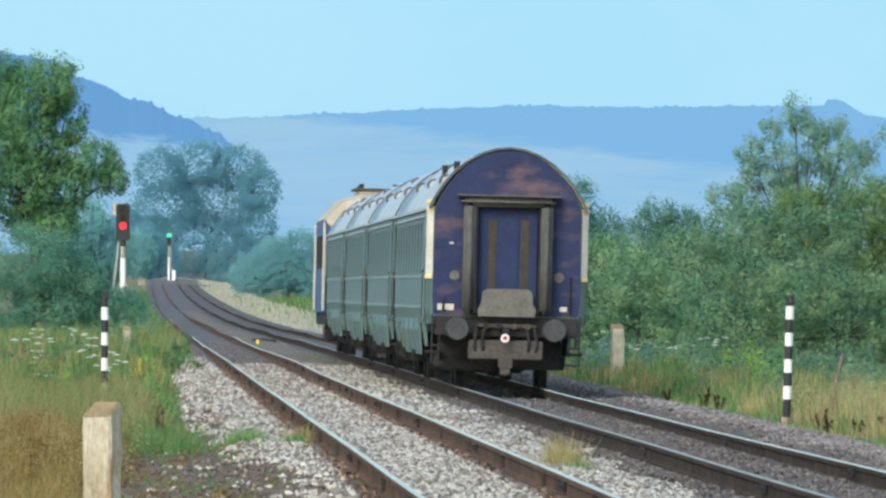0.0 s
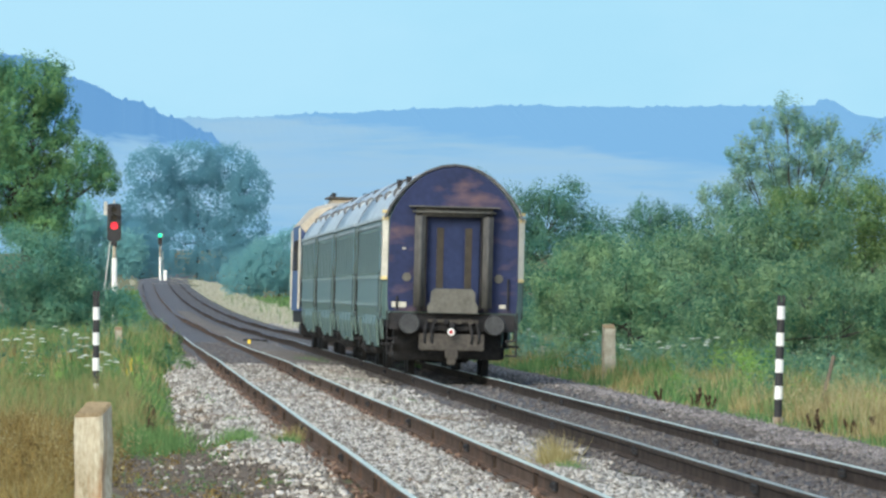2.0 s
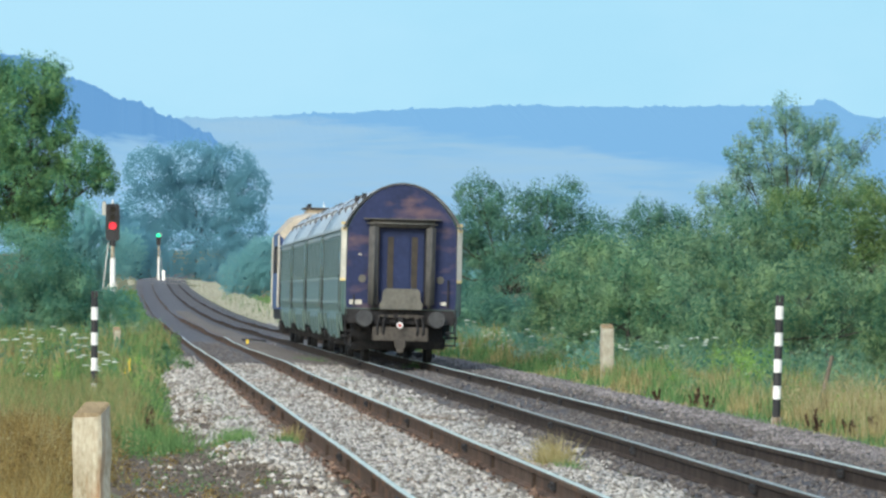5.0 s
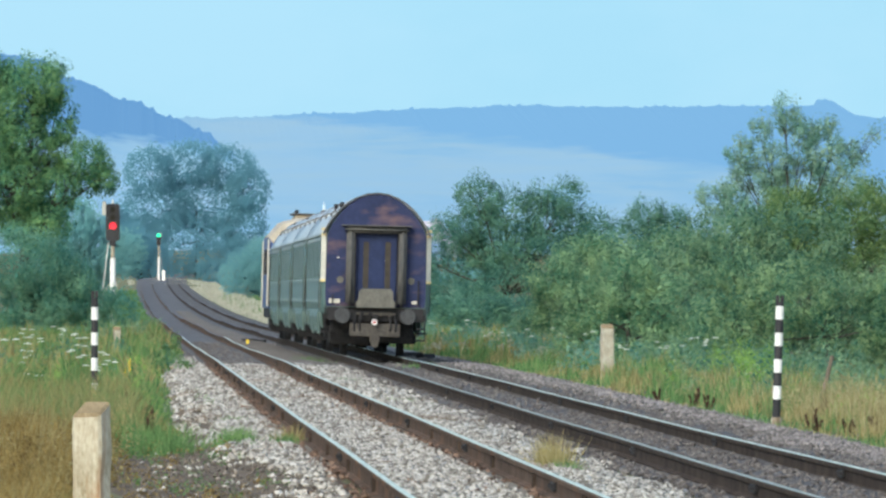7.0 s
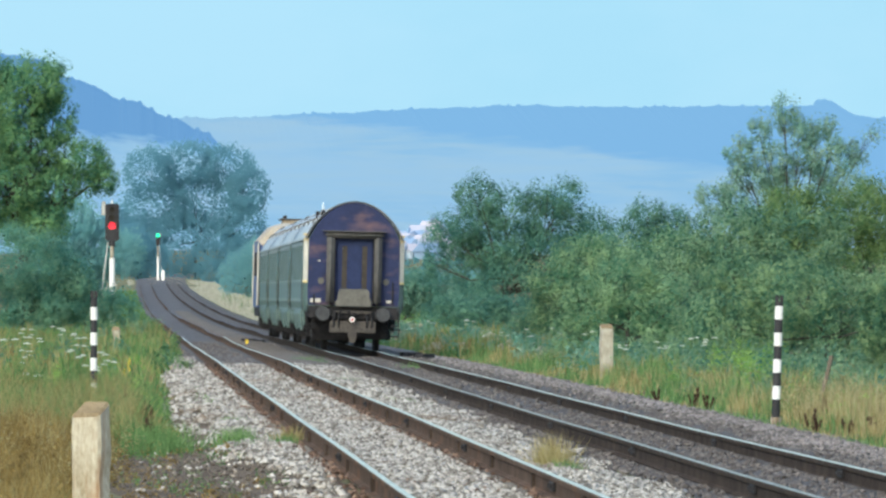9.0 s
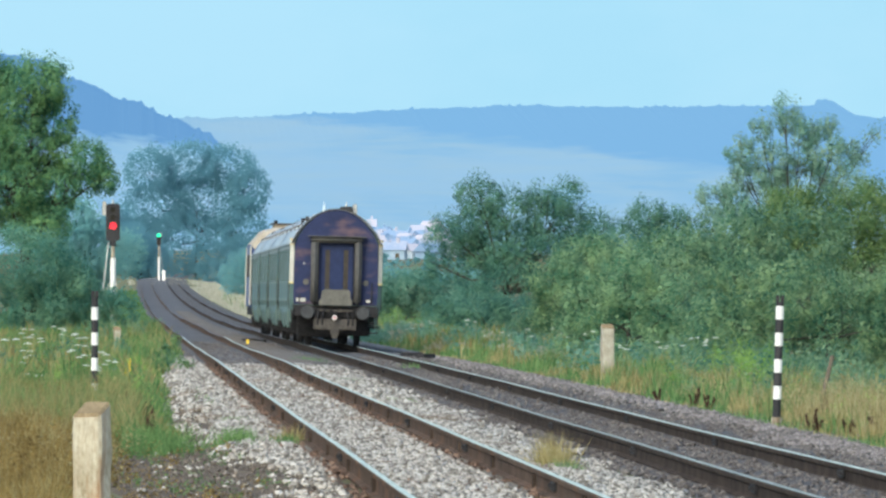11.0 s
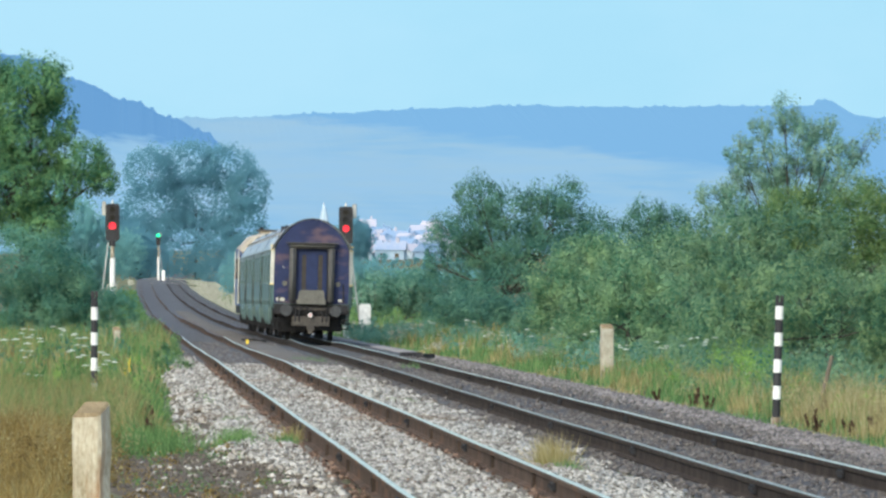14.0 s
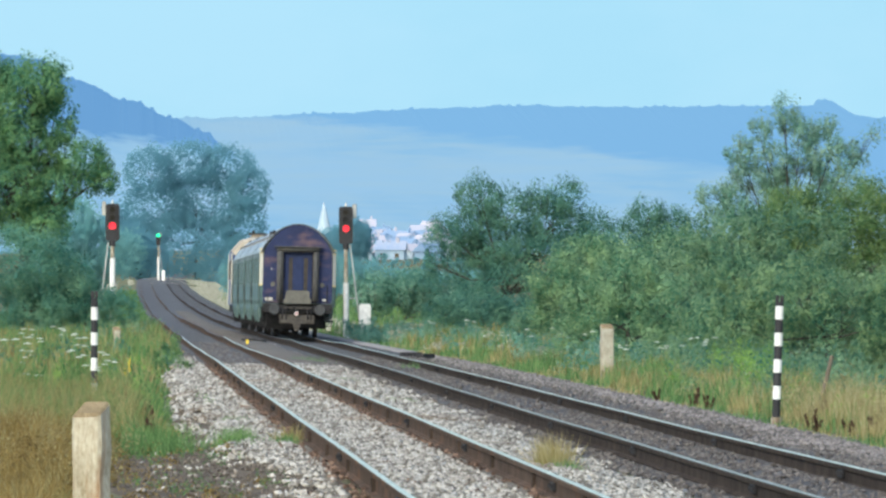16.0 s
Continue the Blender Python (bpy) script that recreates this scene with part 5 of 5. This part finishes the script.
def coach():
    """A passenger coach; its origin lies at rail height under its rear buffers."""
    thing = tagged(new("passenger_coach"), "old green-grey railway coach with faded blue end and silver roof", "railway coach", "coaches of the train")
    L0, L1 = 0.55, 26.1
    # the skin: rounded corners towards the flat ends
    part("body", loft([hull(0.36, 0.10), hull(0.42, 0.08), hull(L0, 0.0), hull(L1, 0.0), hull(26.22, 0.16)]), M_COACH, thing)
    part("roof", loft([roof_ring(0.40, 0.02), roof_ring(0.6, 0.025), roof_ring(13, 0.025), roof_ring(26.2, 0.025)]), M_ROOF, thing, "sooty silver arched roof", smooth=True)
    for y0, out in ((0.355, -1), (26.225, 1)):
        # flat end wall with its arched top
        ring = [(p[0] * 0.995, p[2]) for p in hull(0, 0.10, 1.30)]
        end = part("end_wall", loft([[(x, y0, z) for x, z in ring], [(x, y0 + out * 0.03, z) for x, z in ring]]), M_END, thing, "faded blue end wall with pinkish worn patches")
        a, b = roof_ring(0, 0.028), roof_ring(0, -0.012)
        rim = [[(x, y0 + out * yy, z) for x, _, z in r[:17]] + [(x, y0 + out * yy, z) for x, _, z in b[16::-1]] for r, yy in ((a, -0.05), (a, 0.06))]
        part("roof_rim", loft(rim), M_ENDROOF, end)
    # gangway at the rear: rubber tubes, door and fall plate
    gang = tagged(new("gangway"), "dusty grey rubber gangway frame around a blue door")
    gang.parent = thing
    for s in (-1, 1):
        bm = box(s * 0.68 - 0.11, s * 0.68 + 0.11, -0.02, 0.33, 1.32, 3.30, 0.07)
        part("rubber_tube", bm, M_RUBBER, gang, smooth=True)
        part("gangway_side", box(s * 0.565 - 0.02, s * 0.565 + 0.02, 0.05, 0.33, 1.34, 3.2), M_UNDER, gang)
    part("rubber_tube", box(-0.84, 0.84, -0.02, 0.33, 3.22, 3.40, 0.07), M_RUBBER, gang, smooth=True)
    part("rain_hood", box(-0.92, 0.92, -0.06, 0.33, 3.40, 3.435, 0.01), M_ENDROOF, gang)
    door = part("end_door", box(-0.53, 0.53, 0.255, 0.315, 1.36, 3.22, 0.01), M_DOOR, gang, "dull blue end door")
    part("door_panel", box(-0.13, 0.19, 0.235, 0.265, 1.75, 3.0, 0.01), M_DOOR, door)
    for x in (-0.27, 0.3):
        part("window_pane", box(x - 0.07, x + 0.07, 0.24, 0.27, 1.78, 3.0, 0.01), M_BROWNGLASS, door, "tall dusty brown glass strip")
    ring = [(-0.5, 1.28), (0.5, 1.28), (0.52, 1.42), (0.46, 1.5), (0.45, 1.7), (0.38, 1.77), (-0.36, 1.77), (-0.44, 1.7), (-0.45, 1.5), (-0.52, 1.4)]
    part("fall_plate", loft([[(x, yy, z) for x, z in ring] for yy in (-0.02, 0.03)]), M_PLATE, gang, "dusty beige fall plate")
    # cream corner strips with yellow edging, lamps, plates, handrails
    for s in (-1, 1):
        part("tail_lamp", rod((s * 0.93, 0.30, 1.99), (s * 0.93, 0.345, 1.99), 0.085, 0.095, 18), M_PLATE, thing, "dusty unlit tail lamp")
        part("step_iron", box(s * 1.2 - 0.12, s * 1.2 + 0.12, 0.1, 0.5, 0.72, 0.76, 0.01), M_UNDER, thing)
        part("step_iron", box(s * 1.2 - 0.12, s * 1.2 + 0.12, 0.1, 0.5, 0.42, 0.46, 0.01), M_UNDER, thing)
        part("step_hanger", box(s * 1.31 - 0.015, s * 1.31 + 0.015, 0.2, 0.26, 0.42, 1.3), M_UNDER, thing)
        part("handrail", rod((s * 1.12, 0.26, 1.35), (s * 1.12, 0.26, 2.0 if s > 0 else 1.6), 0.02, 0.02, 8), M_UNDER, thing)
        # buffers
        buffer = part("buffer", rod((s * 0.86, 0.3, 1.05), (s * 0.86, 0.02, 1.05), 0.11, 0.11, 16), M_UNDER, thing)
        part("buffer_head", rod((s * 0.86, 0.05, 1.05), (s * 0.86, 0.0, 1.05), 0.21, 0.195, 28), M_BUFFER, buffer, "dusty grey buffer head")
        part("buffer", rod((s * 0.86, 26.05, 1.05), (s * 0.86, 26.35, 1.05), 0.11, 0.2, 16), M_UNDER, thing)
        # hoses beside the hook
        for x in (0.36, 0.5):
            bm, last = None, None
            for i in range(9):
                u = i / 8
                p = (s * (x + 0.05 * math.sin(3 * u)), 0.22 - 0.16 * math.sin(3.14 * u), 1.12 - 0.6 * u + 0.12 * max(0, u - 0.75) * 4)
                if last:
                    bm = rod(last, p, 0.026, 0.026, 7, bm)
                last = p
            part("brake_hose", bm, M_UNDER, thing)
    part("number_plate", box(-1.22, -0.93, 0.31, 0.325, 1.375, 1.485), M_CREAM, thing, "worn white lettering patch")
    part("small_plate", box(0.95, 1.08, 0.31, 0.325, 1.39, 1.47), M_CREAM, thing)
    part("scratch", box(-1.03, -0.96, 0.31, 0.325, 2.55, 2.58), M_CREAM, thing)
    part("end_beam", box(-1.28, 1.28, 0.26, 0.42, 0.92, 1.27, 0.02), M_UNDER, thing)
    part("draw_plate", box(-0.66, 0.66, 0.1, 0.3, 0.52, 0.86, 0.02), M_BEAM, thing, "dusty brown draw beam")
    part("hook_block", box(-0.13, 0.13, 0.04, 0.2, 0.36, 0.56, 0.02), M_BEAM, thing)
    part("hook_link", box(-0.09, 0.09, 0.06, 0.16, 0.24, 0.38, 0.02), M_BEAM, thing)
    part("upper_bar", box(-0.5, 0.55, 0.16, 0.26, 1.08, 1.15, 0.02), M_BEAM, thing)
    part("coupling_hook", loft([[(x, y, z) for x, z in ((-0.05, 0.95), (0.05, 0.95), (0.05, 1.1), (-0.05, 1.1))] for y in (-0.12, 0.3)]), M_UNDER, thing)
    for x in (-0.35, -0.12, 0.15, 0.38):
        part("coupling_eye", rod((x, 0.12, 1.11), (x, 0.17, 1.11), 0.055, 0.055, 14), M_BEAM if x > 0 else M_UNDER, thing)
    disc = part("tail_disc", rod((-0.02, -0.15, 0.9), (-0.02, -0.13, 0.9), 0.074, 0.074, 24), M_WHITE, thing, "round white tail disc with red centre")
    part("disc_centre", rod((-0.02, -0.16, 0.9), (-0.02, -0.145, 0.9), 0.04, 0.04, 20), M_TAIL, disc)
    # sides: windows, doors, mouldings, skirts
    for s in (-1, 1):
        side = s * (HALF + 0.002)
        for z, t in ((1.98, 0.025), (1.42, 0.025), (3.05, 0.02)):
            part("moulding", box(min(side, side + s * 0.02), max(side, side + s * 0.02), L0 + 0.3, L1, z - t, z + t), M_MOULD if z < 3 else M_ROOF, thing)
        for i in range(10):
            y = 3.2 + i * 2.15
            pane = part("window", box(min(side, side + s * 0.012), max(side, side + s * 0.012), y - 0.6, y + 0.6, 2.08, 2.92, 0.005), M_COACHGLASS, thing)
            part("window_frame", box(min(side, side + s * 0.022), max(side, side + s * 0.022), y - 0.66, y + 0.66, 2.92, 2.98), M_COACH, pane)
            part("window_sill", box(min(side, side + s * 0.022), max(side, side + s * 0.022), y - 0.66, y + 0.66, 2.02, 2.08), M_COACH, pane)
        for y in (1.35, 25.1):
            leaf = part("side_door", box(min(side, side + s * 0.03), max(side, side + s * 0.03), y - 0.42, y + 0.42, 1.2, 3.1, 0.01), M_COACH, thing)
            part("door_window", box(min(side, side + s * 0.036), max(side, side + s * 0.036), y - 0.34, y + 0.34, 2.05, 2.95, 0.01), M_GLASS, leaf)
            for e in ((0.52,) if y < 5 else (-0.52,)):
                rail_x = side + s * 0.032
                bm = rod((rail_x, y + e, 1.25), (rail_x, y + e, 2.0), 0.014, 0.014, 6)
                bm = rod((side - s * 0.01, y + e, 2.05), (rail_x + s * 0.02, y + e, 2.05), 0.026, 0.026, 6, bm)
                part("door_handrail", bm, M_UNDER, leaf, "dark grab rail")
            for e in (-0.46, 0.46):
                part("door_gap", box(min(side, side + s * 0.01), max(side, side + s * 0.01), y + e - 0.05, y + e + 0.05, 1.15, 3.12), M_UNDER, leaf)
            part("door_step", box(s * 1.25 - 0.15, s * 1.25 + 0.15, y - 0.4, y + 0.4, 0.6, 0.65, 0.01), M_UNDER, leaf)
        for y0, y1, low in ((2.2, 2.9, 0.72), (6.2, 9.2, 0.55), (9.8, 13.2, 0.62), (13.8, 17.0, 0.55), (17.6, 19.6, 0.62), (22.6, 24.2, 0.72)):
            ring = [(s * 1.40, 1.2), (s * 1.415, 1.0), (s * 1.36, low), (s * 1.32, low), (s * 1.36, 1.2)]
            part("skirt", loft([[(x, y, z) for x, z in ring] for y in (y0, y1)]), M_COACH, thing)
        # Dark strip on the side stands in for the shaded gap between coaches.
        part("gap_shade_strip", box(min(side, side + s * 0.012), max(side, side + s * 0.012), 25.55, 26.09, 1.2, 3.1), M_UNDER, thing, "dark strip painted for the shaded gap between coaches")
        part("gutter", box(s * 1.43 - 0.03, s * 1.43 + 0.03, L0, L1, 3.14, 3.2, 0.01), M_ROOF, thing)
    # round roof vents on the slopes, low torpedo vents by the ridge
    for y in (2.2, 10.4, 18.6):
        vent = part("roof_vent", rod((-1.06, y, 3.68), (-1.06, y + 0.5, 3.68), 0.13, 0.13, 20), M_ENDROOF, thing, "round dark-rimmed roof vent")
        part("vent_cap", rod((-1.06, y - 0.012, 3.68), (-1.06, y, 3.68), 0.085, 0.085, 20), M_ROOF, vent)
    for x, y in ((-0.75, 9.6), (-0.66, 10.9), (0.7, 10.2), (-0.7, 21.0)):
        own = bmesh.new()
        bmesh.ops.create_uvsphere(own, u_segments=12, v_segments=8, radius=0.13, matrix=pose(x, y, 3.97) @ Matrix.Diagonal((1, 2.2, 0.8, 1)))
        part("ventilator", own, M_ENDROOF, thing, smooth=True)
    # underframe, boxes, bogies
    # Dark boxes added to blacken the shaded space under the floor.
    for x, y0, y1, low in ((-0.62, 1.3, 2.1, 0.3), (0.5, 1.2, 1.9, 0.34), (0.0, 5.4, 6.4, 0.25)):
        part("under_shade_box", box(x - 0.52, x + 0.52, y0, y1, low, 1.0, 0.04), M_UNDER, thing)
    part("floor_frame", box(-1.3, 1.3, 0.5, 25.9, 0.98, 1.2, 0.02), M_UNDER, thing)
    for x, y, w, d, h in ((-0.75, 8, 0.9, 2.2, 0.55), (0.75, 9.5, 0.9, 1.6, 0.5), (-0.7, 12.5, 1.0, 1.4, 0.5), (0.7, 14, 0.9, 2.6, 0.55), (-0.75, 17, 0.8, 1.2, 0.45)):
        part("equipment_box", box(x - w / 2, x + w / 2, y - d / 2, y + d / 2, 1.0 - h, 1.0, 0.03), M_UNDER, thing)
    for yc in (3.7, 22.7):
        bogie = tagged(new("bogie"), "grimy two-axle bogie")
        bogie.parent = thing
        for s in (-1, 1):
            ring = [(-1.75, 0.5), (-0.9, 0.42), (0.9, 0.42), (1.75, 0.5), (1.75, 0.72), (0.6, 0.78), (-0.6, 0.78), (-1.75, 0.72)]
            part("bogie_frame", loft([[(x, yc + a, z) for a, z in ring] for x in (s * 1.0 - 0.07, s * 1.0 + 0.07)]), M_UNDER, bogie)
            for a in (-1.25, 1.25):
                rimr = 0.46
                prof = ((s * 0.68, rimr + 0.03), (s * 0.71, rimr), (s * 0.82, rimr - 0.01))
                part("wheel", loft([[(x, yc + a + r * math.cos(k * 0.2618), 0.47 + r * math.sin(k * 0.2618)) for k in range(24)] for x, r in prof]), M_UNDER, bogie)
                part("axle_box", box(s * 1.0 - 0.14, s * 1.0 + 0.14, yc + a - 0.16, yc + a + 0.16, 0.34, 0.62, 0.03), M_UNDER, bogie)
                part("spring", rod((s * 1.0, yc + a * 0.6, 0.55), (s * 1.0, yc + a * 0.6, 0.95), 0.1, 0.1, 10), M_UNDER, bogie)
        for a in (-1.25, 1.25):
            part("axle", rod((-0.7, yc + a, 0.47), (0.7, yc + a, 0.47), 0.085, 0.085, 10), M_UNDER, bogie)
        part("bolster", box(-1.0, 1.0, yc - 0.3, yc + 0.3, 0.45, 0.95, 0.03), M_UNDER, bogie)
    return thing


def locomotive():
    """A diesel locomotive ahead of the coaches; origin at rail height under its rear buffers."""
    thing = tagged(new("locomotive"), "blue diesel locomotive with cream cab edges and beige roof", "locomotive")
    half = 1.46

    def ring(y, inset, low, top):
        w = half - inset
        return [(-w, y, low), (-w, y, 3.66 - 0.4 * (4.4 - top)), (-0.98, y, top - 0.12), (-0.5, y, top), (0.5, y, top), (0.98, y, top - 0.12), (w, y, 3.66 - 0.4 * (4.4 - top)), (w, y, low)]
    part("body", loft([ring(0.5, 0.12, 1.1, 3.85), ring(0.9, 0.0, 1.1, 4.2), ring(1.8, 0, 1.1, 4.3), ring(15.4, 0, 1.1, 4.3), ring(16.2, 0, 1.1, 4.2), ring(16.6, 0.12, 1.1, 3.9)]), M_LOCO, thing)
    skin = [[(x * 1.004, y, z + 0.012) for x, y, z in ring(yy, inset, 1.1, tp)[1:7]] + [(x * 0.98, y, z - 0.05) for x, y, z in ring(yy, inset, 1.1, tp)[6:0:-1]] for yy, tp, inset in ((0.49, 3.85, 0.11), (0.89, 4.2, 0.0), (1.8, 4.3, 0.0), (15.4, 4.3, 0.0), (16.2, 4.2, 0.0))]
    part("roof", loft(skin), M_BEIGE, thing, "beige roof with sloping sides")
    part("roof_hood", box(-0.55, 0.5, 2.6, 8.5, 4.25, 4.45, 0.05), M_BEIGE, thing)
    part("hood_lid", box(-0.66, 0.56, 2.5, 8.6, 4.45, 4.5, 0.02), M_ENDROOF, thing, "sooty hood lid")
    part("silencer", box(-0.3, 0.3, 10.2, 12.2, 4.25, 4.46, 0.05), M_ENDROOF, thing)
    for x, y in ((-0.46, 3.3), (0.46, 3.3), (-0.4, 9.4)):
        part("hood_horn", rod((x, y, 4.5), (x, y, 4.62), 0.06, 0.07, 8), M_UNDER, thing)
    for s in (-1, 1):
        for y in (0.96, 15.9):
            part("cab_edge", box(s * 1.475 - 0.03, s * 1.475 + 0.03, y - 0.16, y + 0.25, 1.15, 3.55, 0.02), M_CREAM, thing, "cream cab edge")
            part("cab_window", box(s * 1.465 - 0.01, s * 1.465 + 0.01, y + (0.5 if y < 5 else -1.4), y + (1.3 if y < 5 else -0.6), 2.3, 3.1, 0.005), M_GLASS, thing)
        for i in range(5):
            grille = part("grille", box(s * 1.465 - 0.012, s * 1.465 + 0.012, 4.0 + i * 1.9, 5.2 + i * 1.9, 2.3, 3.2, 0.005), M_UNDER, thing)
        part("buffer", rod((s * 0.87, 0.5, 1.05), (s * 0.87, 0.02, 1.05), 0.12, 0.2, 16), M_UNDER, thing)
        part("buffer", rod((s * 0.87, 16.6, 1.05), (s * 0.87, 17.0, 1.05), 0.12, 0.2, 16), M_UNDER, thing)
    part("underframe", box(-1.4, 1.4, 0.5, 16.6, 0.75, 1.12, 0.03), M_UNDER, thing)
    part("fuel_tank", box(-1.3, 1.3, 6.6, 10.4, 0.3, 0.8, 0.08), M_UNDER, thing)
    for yc in (3.6, 13.4):
        bogie = tagged(new("bogie"), "grimy three-axle bogie")
        bogie.parent = thing
        for s in (-1, 1):
            part("bogie_frame", box(s * 1.05 - 0.08, s * 1.05 + 0.08, yc - 2.4, yc + 2.4, 0.45, 0.8, 0.04), M_UNDER, bogie)
            for a in (-1.8, 0, 1.8):
                part("wheel", rod((s * 0.68, yc + a, 0.53), (s * 0.82, yc + a, 0.53), 0.55, 0.53, 24), M_UNDER, bogie)
    return thing


rear = coach()
train = [rear] + [copy_thing(rear, pose(0, 0, 0)) for i in range(3)] + [locomotive()]
# only the last coach still has its cream corner strips and roof stubs
for s in (-1, 1):
    ring = [(s * 1.32, 0.345), (s * 1.43, 0.46), (s * 1.445, 0.72), (s * 1.40, 0.72), (s * 1.30, 0.42)]
    strip = part("corner_strip", loft([[(x, y, z) for x, y in ring] for z in (1.98, 3.22)]), M_CREAM, rear, "cream painted corner strip")
    for z in (1.96, 3.16, 3.30):
        part("edging", loft([[(x * 1.006, y - 0.006, zz) for x, y in ring] for zz in (z - 0.03, z + 0.035)]), M_BRASS, strip)
for x, y, top in ((-0.9, 1.5, 4.03), (-0.96, 7.0, 4.02)):
    part("roof_stub", rod((x, y, 3.6), (x, y, top), 0.05, 0.06, 10), M_UNDER, rear)
PITCH = 26.4
COACH_NOTES = ("last old coach, faded blue end with open gangway", "second green-grey coach with silver roof", "third green-grey coach with silver roof", "first green-grey coach behind the locomotive")
for vehicle, note in zip(train, COACH_NOTES):
    tagged(vehicle, note)


# ---- movement ----
def run(t):
    """How far the train's rear buffers are along the line at t seconds."""
    return 203.0 * (1.0004 + 0.0698787 * t - 5.05382e-4 * t ** 2 + 3.43862e-5 * t ** 3)


def motions():
    for i, vehicle in enumerate(train):
        rows = []
        for k in range(17):
            y = run(k) + PITCH * i
            rows.append((k, pose(FAR_X - 0.02, y, far_drop(y) + grade(y) - 0.018 + 0.002, 0, 1.4, 0)))
        walk(vehicle, rows)
    upper, lower = SIGNAL_H - 0.6, SIGNAL_H - 0.94
    hid = SIGNAL_H - 0.26
    walk(green_cover, [(0, pose(0, 0, hid)), (13.33, pose(0, 0, hid)), (13.5, pose(0, 0, upper)), (16, pose(0, 0, upper))])
    walk(red_cover, [(0, pose(0, 0, lower)), (13.6, pose(0, 0, lower)), (13.7, pose(0, 0.06, lower - 0.3)), (16, pose(0, 0.06, lower - 0.3))])


motions()
